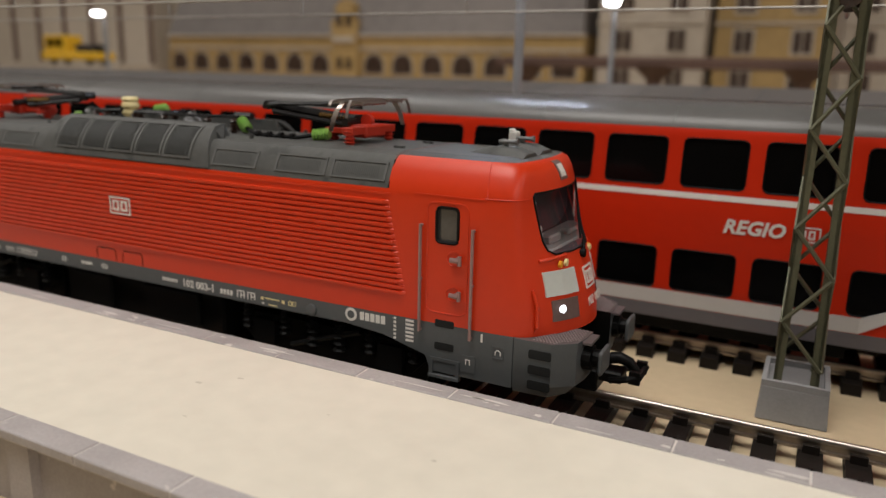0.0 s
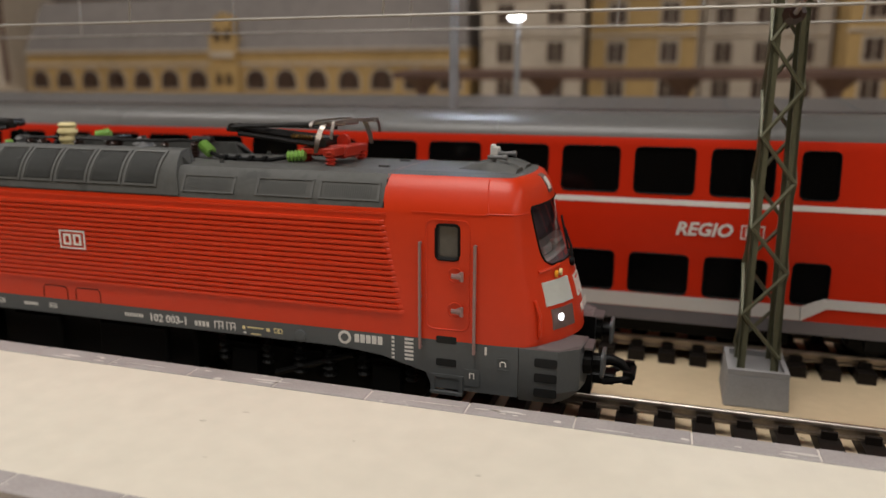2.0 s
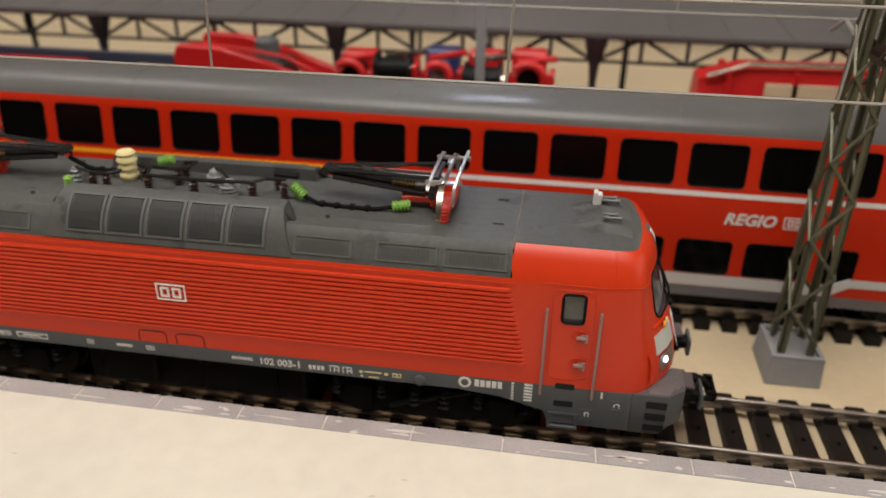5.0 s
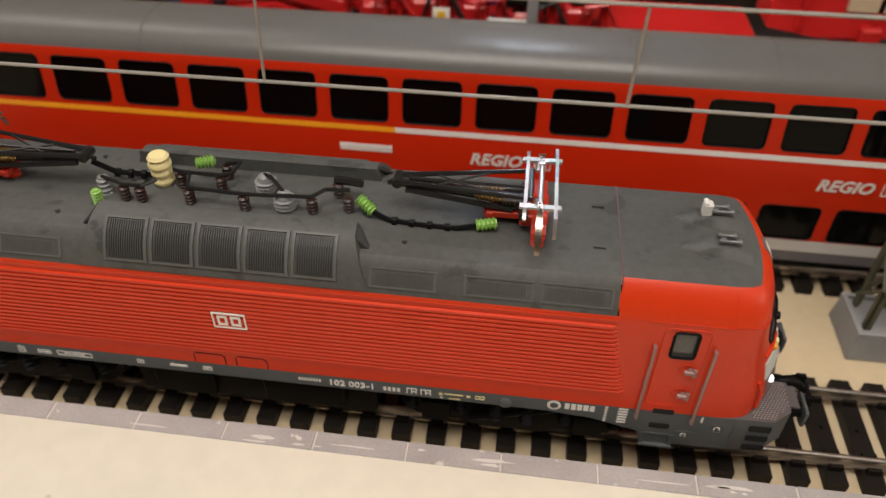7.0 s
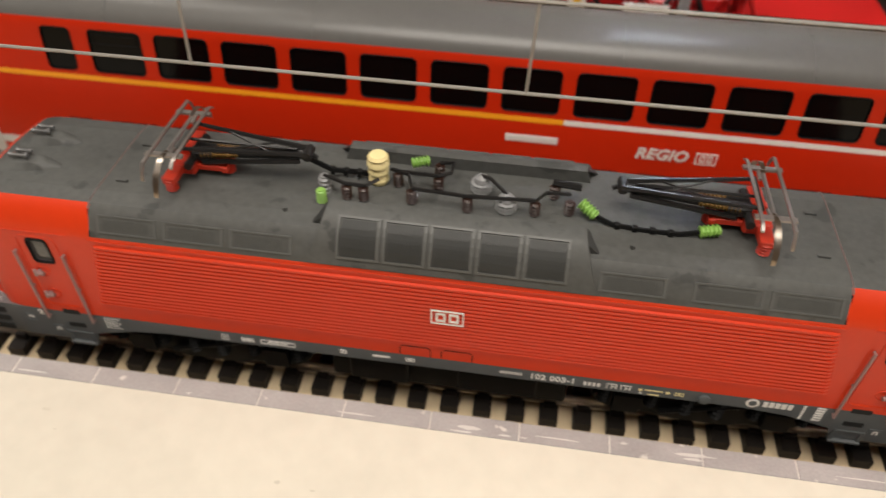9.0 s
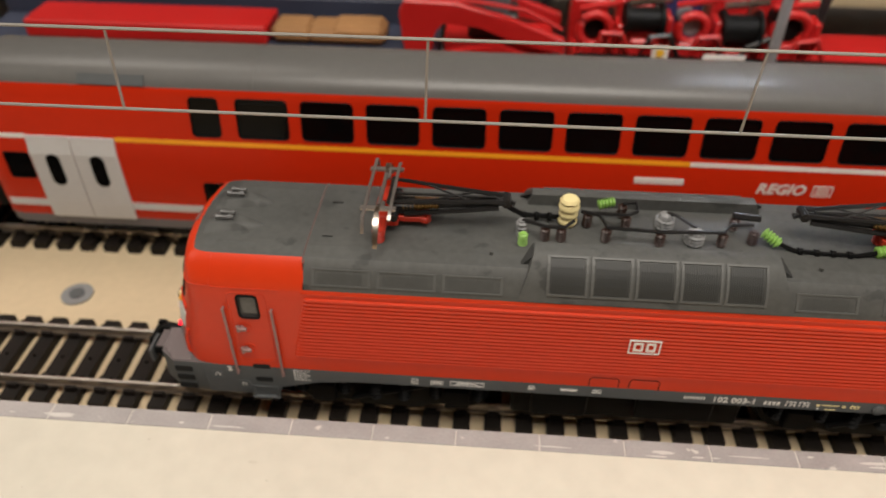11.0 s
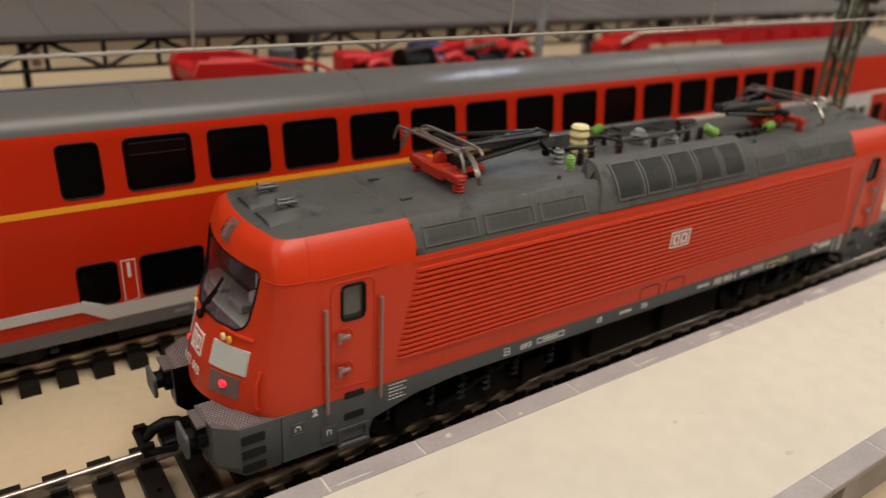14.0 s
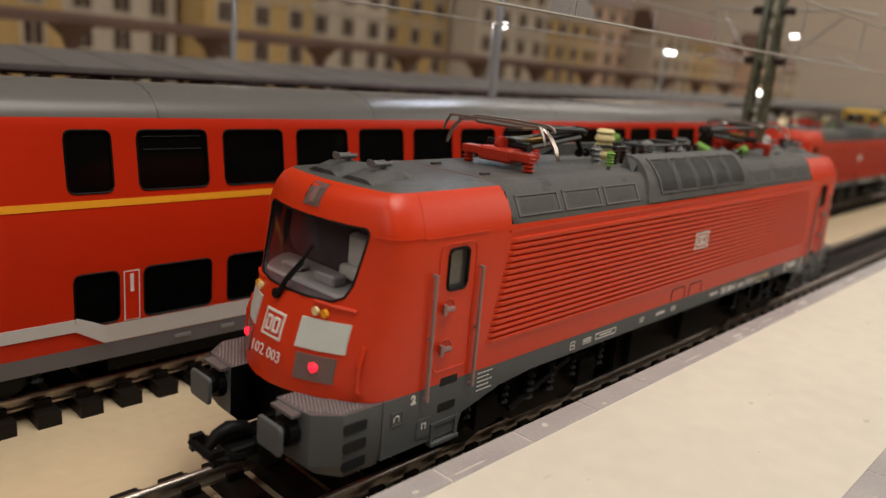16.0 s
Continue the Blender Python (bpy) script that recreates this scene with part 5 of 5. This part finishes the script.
def build_machine_wagon(x, label, seed):
    """Machine house with a low flared tail, then a row of winches, hoses and blocks."""
    c = crane_wagon(x, label)
    rnd = random.Random(seed)
    house = part("machine_house", boxes((-72, -36, -8.5, 8.5, 17, 38)), CRANE_RED, c, bevel=0.8)
    for k in (-1, 1):
        # claw-shaped side cheek with an opening below its arm
        outline = [(-86, 48), (-84, 52), (-68, 51.5), (-52, 47), (-33, 40.5), (-33, 35.5), (-50, 40), (-60, 44.5), (-72, 45.5), (-75, 42), (-76, 33), (-83, 30), (-85, 40)]
        part("side_cheek", shape(prism, outline, "y", k * 9.0, k * 12.5), CRANE_RED, c, bevel=0.5)
        part("lower_arm", shape(loft, [[(xx, k * 10.0, z), (xx, k * 13.4, z), (xx, k * 13.4, z + 2.6), (xx, k * 10.0, z + 2.6)] for xx, z in ((-70, 33), (-54, 36), (-40, 31), (-31, 27))]), CRANE_RED, c)
    for i in range(6):
        part("cooling_slot", boxes((-70 + 4.2 * i, -68.4 + 4.2 * i, -8.9, -7.9, 22, 34)), RUBBER, house)
    part("cross_beam", boxes((-85, -80, -9, 9, 44, 49)), CRANE_RED, c, bevel=0.6)
    part("ballast_block", boxes((-64, -48, -7, 7, 38, 46)), DARK_IRON, c, bevel=0.8)
    part("roof_rail", shape(tube, [(-80, -9.5, 52.0), (-60, -9.8, 51.0), (-46, -9.6, 49.0), (-34, -9.2, 43.0)], 0.7, 6), CRANE_RED, house)
    part("exhaust", shape(tube, [(-55, -3, 46), (-55, -3, 53), (-55, -3, 54)], [4.2, 4.2, 3.0], 12), FRAME_GREY, c)
    for i in range(5):
        x0 = -24 + 15 * i
        z = 43 + 3 * rnd.random()
        bm = bmesh.new()
        r = 4.2 + 1.4 * rnd.random()
        if i % 2 == 0:
            tube(bm, [(x0 + r * math.cos(a), -10, z + r * math.sin(a)) for a in (2 * math.pi * j / 16 for j in range(17))], 1.5, 8)
            drum = part("winch_drum", bm, CRANE_RED, c, smooth=50)
            part("winch_core", shape(tube, [(x0, -9, z), (x0, 6, z)], r - 1.8, 14), PALE_GREY if i == 2 else BLACK, drum)
        else:
            tube(bm, [(x0 - 6, -8, z + 1), (x0 - 5, -8, z + 1), (x0 - 4.9, -8, z + 1), (x0 + 4.9, -8, z + 1), (x0 + 5, -8, z + 1), (x0 + 6, -8, z + 1)], [r + 1, r + 1, r - 0.6, r - 0.6, r + 1, r + 1], 16)
            drum = part("winch_drum", bm, BLACK, c, "black rope drum lying along the wagon", smooth=40)
            part("winch_core", shape(tube, [(x0 + 6, -8, z + 1), (x0 + 7.5, -8, z + 1)], 2.2, 12), STEEL, drum)
        part("winch_stand", boxes((x0 - 4, x0 + 4, -12, -6, 17, z - 4)), CRANE_RED, c, bevel=0.8)
        part("winch_block", boxes((x0 - 6.5, x0 + 5.5, 3, 12, 17, 46 + 8 * rnd.random())), CRANE_RED if i != 2 else material("dark_blue_motor", (0.02, 0.03, 0.10), 0.4), c, bevel=1.0)
        part("winch_bracket", boxes((x0 + 6.6, x0 + 8.6, -12, -4, 17, 42 + 7 * rnd.random())), CRANE_RED, c, bevel=0.6)
        hose = [(x0 - 3, -12.5, 30), (x0 + 2, -13.5, 41 + 5 * rnd.random()), (x0 + 8, -13, 44), (x0 + 12, -12, 36)]
        part("hose", shape(tube, hose, 0.9, 6), PANTO_DARK if i % 2 else CRANE_RED, c)
        part("ram", shape(tube, [(x0 - 4, -2, 47 + 3 * rnd.random()), (x0 + 9, -3, 50 + 3 * rnd.random())], 1.1, 8), STEEL if i % 2 else CRANE_RED, c)
    return c


def build_jib_wagon(x, label):
    """Long box jib resting on trestles, with a pale plate along it and a cab."""
    c = crane_wagon(x, label)
    bm = bmesh.new()
    loft(bm, [[(xx, -8 * f, z0), (xx, 8 * f, z0), (xx, 6 * f, z1), (xx, -6 * f, z1)] for xx, z0, z1, f in ((-98, 38, 48, 1.0), (-84, 36, 52, 1.1), (-20, 38, 53, 1.0), (40, 40, 53.5, 0.9), (92, 44, 54, 0.75))])
    jib = part("jib", bm, CRANE_RED, c, "red box jib")
    part("jib_plate", boxes((-78, -30, -9.0, -7.6, 44, 48)), BOARD, jib)
    for i in range(9):
        part("jib_rib", boxes((-90 + 20 * i, -88.5 + 20 * i, -9.0, 9.0, 38, 51.5)), CRANE_RED, jib)
    part("jib_rail", shape(tube, [(-96, -7.8, 49.5), (-84, -7.4, 53.6), (-20, -6.6, 54.6), (90, -5.0, 55.2)], 0.8, 6), STEEL, jib)
    for xx in (-70, 0, 66):
        part("trestle", boxes((xx - 3, xx + 3, -11, 11, 17, 40)), CRANE_RED, c, bevel=0.8)
    part("cab", boxes((72, 86, -13, -4, 17, 44)), CRANE_RED, c, bevel=0.8)
    part("cab_window", boxes((73.5, 84.5, -13.4, -12.9, 30, 40)), PANE, c)
    return c


build_machine_wagon(106, "bright red model crane wagon with winches and hoses", 3)
build_jib_wagon(294, "bright red model crane wagon with a long box jib")

flat = thing("open_wagon", -46 + SHIFT, 120, 0, "dark blue open wagon with tan loads and a red box", "open wagon")
DARK_BLUE = material("dark_blue_wagon", (0.035, 0.042, 0.07), 0.5)
part("wagon_body", boxes((-78, 78, -12, 12, 12, 35)), DARK_BLUE, flat, bevel=0.5)
part("far_wall", boxes((-78, 78, 10, 12.2, 35.1, 43)), DARK_BLUE, flat, bevel=0.3)
for x, w in ((30, 7), (41, 6), (52, 9)):
    part("load", boxes((x - w, x + w, -10, 2, 35, 39 + w * 0.3)), material("tan_load", (0.30, 0.15, 0.055), 0.8, vary=0.3), flat, bevel=2.0)
part("red_box", boxes((-60, 22, -11, 6, 35, 41)), CRANE_RED, flat, bevel=0.6)
for x in (-56, -40, 40, 56):
    for k in (-1, 1):
        part("wheel", shape(tube, [(x, k * 7, 10), (x, k * 9.5, 10)], 5.0, 16), BLACK, flat)

canopy = thing("platform_canopy", SHIFT, 185, 0, "long grey platform canopy on dark iron trusses", "canopy")
CX0, CX1 = -700.0, 900.0
bm = bmesh.new()
loft(bm, [[(x, -46, 54.5), (x, -46, 56.0), (x, 0, 59.8), (x, 46, 57.0), (x, 46, 55.5), (x, 0, 58.2)] for x in (CX0, CX1)])
part("canopy_roof", bm, CANOPY_ROOF, canopy, "grey felt roof with faint joints")
for i in range(80):
    x = CX0 + 10 + 20 * i
    part("roof_batten", shape(loft, [[(x - 0.3, -46, 55.9), (x + 0.3, -46, 55.9), (x + 0.3, -46, 56.2), (x - 0.3, -46, 56.2)], [(x - 0.3, 0, 59.7), (x + 0.3, 0, 59.7), (x + 0.3, 0, 60.0), (x - 0.3, 0, 60.0)]]), FRAME_GREY, canopy)
for row, back in ((-42.5, 0.0), (22.0, 16.0)):
    part("canopy_chord", boxes((CX0, CX1, row - 0.6, row + 0.6, 53.2, 54.6), (CX0, CX1, row - 0.5, row + 0.5, 45.0, 46.0)), DARK_IRON, canopy)
    for i in range(50):
        x = CX0 + 32.0 * i + back
        bm = bmesh.new()
        for a, b in (((x, 45.4), (x + 16, 54)), ((x + 16, 54), (x + 32, 45.4)), ((x + 16, 45.4), (x + 16, 54)), ((x, 45.4), (x, 54))):
            tube(bm, [(a[0], row, a[1]), (b[0], row, b[1])], 0.75, 5)
        part("truss", bm, DARK_IRON, canopy)
        if i % 3 == 0:
            bm = bmesh.new()
            tube(bm, [(x, row, 0), (x, row, 38), (x, row, 45), (x, row, 50), (x, row, 54.5)], [1.4, 1.3, 2.0, 3.6, 4.6], 8)
            part("canopy_column", bm, DARK_IRON, canopy)
# Grey replaces cream card here to paint in the canopy's shadow.
part("canopy_platform", boxes((CX0, CX1, -38, 40, 0, 11)), CONCRETE, canopy, "card platform, greyed for the shade under the canopy")
part("canopy_kerb", boxes((CX0, CX1, -41, -38.1, 0, 11.3)), KERB, canopy)


def build_station(x, y, bays, label):
    """Yellow brick station wing: arches below, a string course, a slate roof, a gabled bay in the middle."""
    b = thing("station_building", x, y, 0, label, "station building", "station wings")
    pitch, h = 41.0, 106.0
    w = pitch * bays
    part("wall", boxes((-w / 2, w / 2, 0, 90, 0, h)), YELLOW_BRICK, b)
    part("string_course", boxes((-w / 2 - 1, w / 2 + 1, -2.5, 0, 88, 91), (-w / 2 - 2, w / 2 + 2, -4, 0, 104, 107)), PLASTER, b)
    part("roof", shape(loft, [[(-w / 2, -3, 107), (w / 2, -3, 107), (w / 2, 93, 107), (-w / 2, 93, 107)], [(-w / 2 + 8, 26, 172), (w / 2 - 8, 26, 172), (w / 2 - 8, 64, 172), (-w / 2 + 8, 64, 172)]]), SLATE, b, "grey slate roof")
    for i in range(bays):
        cx = -w / 2 + pitch * (i + 0.5)
        if abs(i - bays // 2) == 0:
            gable = part("gable_bay", shape(prism, [(cx - 19, 0), (cx + 19, 0), (cx + 19, 124), (cx + 12, 124), (cx + 12, 142), (cx, 150), (cx - 12, 142), (cx - 12, 124), (cx - 19, 124)], "y", -6, 40), YELLOW_BRICK, b)
            for dx in (-7, 7):
                for z0 in (64, 116):
                    part("window", shape(prism, [(cx + dx - 4, z0), (cx + dx + 4, z0), (cx + dx + 4, z0 + 12), (cx + dx, z0 + 16), (cx + dx - 4, z0 + 12)], "y", -6.6, -5.8), DARK_WINDOW, gable)
            part("balcony", boxes((cx - 16, cx + 16, -10, -6, 97, 104)), PLASTER, gable)
            continue
        arch = [(cx - 13, 60)] + [(cx + 13 * math.cos(a), 70 + 13 * math.sin(a)) for a in (math.pi - math.pi * j / 10 for j in range(11))] + [(cx + 13, 60)]
        surround = [(cx - 15, 58)] + [(cx + 15 * math.cos(a), 70 + 15 * math.sin(a)) for a in (math.pi - math.pi * j / 10 for j in range(11))] + [(cx + 15, 58)]
        win = part("window", shape(prism, surround, "y", -0.8, 0.2), PLASTER, b)
        part("pane", shape(prism, arch, "y", -1.3, -0.6), DARK_WINDOW, win)
        part("mullion", boxes((cx - 0.7, cx + 0.7, -1.9, -1.2, 60, 82)), BROWN_ROOF, win)
        part("pier", boxes((cx - 19.5, cx - 16.5, -2.2, 0, 0, 88)), YELLOW_BRICK, b)
    return b


def build_town_house(x, y, w, floors, wall, label, depth=80.0, base=0.0):
    b = thing("town_house", x, y, 0, label, "house", "town houses")
    h = base + 40.0 * floors
    part("wall", boxes((-w / 2, w / 2, 0, depth, 0, h)), wall, b)
    part("roof", shape(loft, [[(-w / 2 - 3, -4, h), (w / 2 + 3, -4, h), (w / 2 + 3, depth + 4, h), (-w / 2 - 3, depth + 4, h)], [(-w / 2 + 6, 22, h + 46), (w / 2 - 6, 22, h + 46), (w / 2 - 6, depth - 22, h + 46), (-w / 2 + 6, depth - 22, h + 46)]]), SLATE if int(x) % 2 else BROWN_ROOF, b)
    n = max(2, int(w / 40))
    for f in range(floors):
        part("cornice", boxes((-w / 2 - 1.5, w / 2 + 1.5, -2.5, 0, base + 40 * f + 37, base + 40 * f + 40)), PLASTER, b)
        for i in range(n):
            cx = -w / 2 + w * (i + 0.5) / n
            z0 = base + 40 * f + 10
            win = part("window", boxes((cx - 11, cx + 11, -1.2, 0.2, z0 - 3, z0 + 24)), PLASTER, b)
            part("pane", boxes((cx - 8.5, cx - 0.8, -1.8, -1.0, z0, z0 + 21), (cx + 0.8, cx + 8.5, -1.8, -1.0, z0, z0 + 21)), DARK_WINDOW, win)
    return b


build_station(-420, 680, 15, "yellow brick model station wing with round arches and slate roof")
pale_hall = thing("pale_hall", -1010, 700, 0, "plain pale hall with brown posts beside the station wing", "hall")
part("wall", boxes((-230, 230, 0, 90, 0, 190)), PLASTER, pale_hall)
for i in range(8):
    part("post", boxes((-226 + 64 * i, -220 + 64 * i, -4, -0.2, 0, 190)), BROWN_ROOF, pale_hall)
part("base_ledge", boxes((-232, 232, -8, -0.2, 60, 66)), PLASTER, pale_hall)
hall = thing("brown_platform_roof", 120, 420, 0, "wide brown platform roof in front of pale houses", "platform roof")
part("roof", shape(loft, [[(x, -30, 69), (x, -30, 74), (x, 10, 77), (x, 50, 74), (x, 50, 69)] for x in (-210, 900)]), BROWN_ROOF, hall)
for i in range(12):
    part("column", shape(tube, [(-190 + 92 * i, -20, 0), (-190 + 92 * i, -20, 54), (-190 + 92 * i, -20, 62), (-190 + 92 * i, -20, 70)], [3.0, 3.0, 6.0, 15.0], 8), BROWN_ROOF, hall)
HOUSES = ((-45, 110, 6, PLASTER), (72, 110, 5, YELLOW_BRICK), (195, 120, 6, PLASTER), (335, 140, 5, YELLOW_BRICK), (480, 130, 6, PLASTER), (625, 140, 4, YELLOW_BRICK), (790, 170, 5, PLASTER), (975, 170, 4, YELLOW_BRICK), (1150, 150, 5, PINK_PLASTER), (1320, 170, 4, PLASTER), (1500, 170, 4, YELLOW_BRICK), (1680, 160, 3, PLASTER), (1850, 150, 4, PINK_PLASTER), (2030, 170, 3, PLASTER))
for i, (x, w, fl, wall) in enumerate(HOUSES):
    build_town_house(x, 690 + 25 * (i % 3), w, fl, wall, "model town house with dark windows, " + ("pale plaster" if wall is PLASTER else "ochre brick" if wall is YELLOW_BRICK else "dull pink plaster"))


def build_yellow_wagon(x, y, label):
    v = thing("yellow_track_vehicle", x, y, 0, label, "track vehicle", "yellow track vehicles")
    part("body", boxes((-70, 70, -12, 12, 12, 40), (-66, -24, -11, 11, 39, 57), (10, 60, -10, 10, 39, 50)), VEHICLE_YELLOW, v, bevel=1.8)
    for i in range(4):
        part("side_window", boxes((-63 + 9.5 * i, -56 + 9.5 * i, -11.4, -10.6, 44, 53)), PANE, v)
    part("end_window", boxes((-66.4, -65.6, -8, 8, 44, 53)), PANE, v)
    part("machinery", boxes((-18, 6, -9, 9, 40, 46)), DARK_IRON, v, bevel=1.0)
    part("underframe", boxes((-66, 66, -10, 10, 5, 12)), BLACK, v)
    for k in (-1, 1):
        for xx in (-48, -32, 32, 48):
            part("wheel", shape(tube, [(xx, k * 7, 10), (xx, k * 9.5, 10)], 5.0, 16), BLACK, v)
    part("tail_lamp", shape(tube, [(-71.5, -8, 26), (-69.5, -8, 26)], 2.4, 10), TAIL_RED, v)
    return v


build_yellow_wagon(664, 122, "yellow track maintenance vehicle with a red tail lamp")
build_yellow_wagon(815, 122, "yellow track maintenance vehicle coupled behind another")
tagged(part("raised_deck", boxes((-1150, -500, 400, 450, 0, 62)), PLASTER), "pale raised deck far down the line", "deck", kind="structure")
trolley = thing("yellow_trolley", -585, 420, 62, "small yellow track trolley on the pale raised deck", "track vehicle")
part("body", boxes((-44, 44, -11, 11, 5, 13), (-40, -4, -10, 10, 12.5, 30)), VEHICLE_YELLOW, trolley, bevel=1.0)
part("window", boxes((-34, -24, -10.6, -9.8, 18, 27), (-20, -10, -10.6, -9.8, 18, 27)), PANE, trolley)
part("engine_cover", boxes((6, 36, -8, 8, 13, 21)), DARK_IRON, trolley, bevel=1.0)
for x in (-28, 28):
    for k in (-1, 1):
        part("wheel", shape(tube, [(x, k * 7, 4.5), (x, k * 9.5, 4.5)], 4.5, 14), BLACK, trolley)

# screw washer on the board
part_ring = thing("screw_washer", -141.0, 22.6, 0, "grey washer and screw sunk in the board", "washer")
part("washer", shape(tube, [(0, 0, 0), (0, 0, 0.5)], 4.2, 20), PALE_GREY, part_ring)
part("screw", shape(tube, [(0, 0, 0.4), (0, 0, 0.9)], 2.0, 14), FRAME_GREY, part_ring)

# ---- wear on the platform ----


def blot(bm, x, y, z, rx, ry, rnd):
    pts = []
    for j in range(11):
        a, f = 2 * math.pi * j / 11, 0.55 + 0.6 * rnd.random()
        pts.append((x + rx * f * math.cos(a), y + ry * f * math.sin(a)))
    prism(bm, pts, "z", z, z + 0.03)


wear = random.Random(21)
bm = bmesh.new()
for i in range(85):
    x = -330 + 700 * wear.random()
    y = -27.9 + 3.2 * wear.random() ** 1.6
    blot(bm, x, y, PLAT_TOP + 0.05, 0.6 + 4.5 * wear.random() ** 3, 0.15 + 0.4 * wear.random() ** 2, wear)
tagged(part("glue_smear", bm, WORN_WHITE, platform, "whitish smears on the kerb"), kind="stuff")
bm = bmesh.new()
for i in range(45):
    r = 0.25 + 0.6 * wear.random() ** 2
    blot(bm, -330 + 700 * wear.random(), -61 + 31 * wear.random(), PLAT_TOP - 0.25, r * (1 + wear.random()), r * 0.7, wear)
tagged(part("scuff", bm, SCUFF, platform, "small grey-brown scuffs on the card"), kind="stuff")

# ---- kerb stones of the platform ----
for y0, y1, name in ((-28.2, -24.2, "kerb_stone"), (-67.6, -63.4, "kerb_stone")):
    meshes = []
    for v in range(3):
        bm = bmesh.new()
        box(bm, 0.12, 16.68, y0, y1, 12.5, PLAT_TOP + 0.02 * v)
        meshes.append(mesh_of("kerb_stone", bm, KERB, bevel=0.15))
    n = int((X1 - X0) / 16.8)
    for i in range(n):
        shared("kerb_stone", meshes[(i * 7) % 3], platform, X0 + 16.8 * i)
    part("kerb_joint", boxes((X0, X1, y0 + 0.15, y1 - 0.15, 12.4, PLAT_TOP - 0.12)), JOINT, platform)
for i in range(int((X1 - X0) / 42)):
    part("wall_pilaster", boxes((X0 + 42 * i, X0 + 42 * i + 5, -66.0, -64.6, 0, 12.4)), KERB, platform)
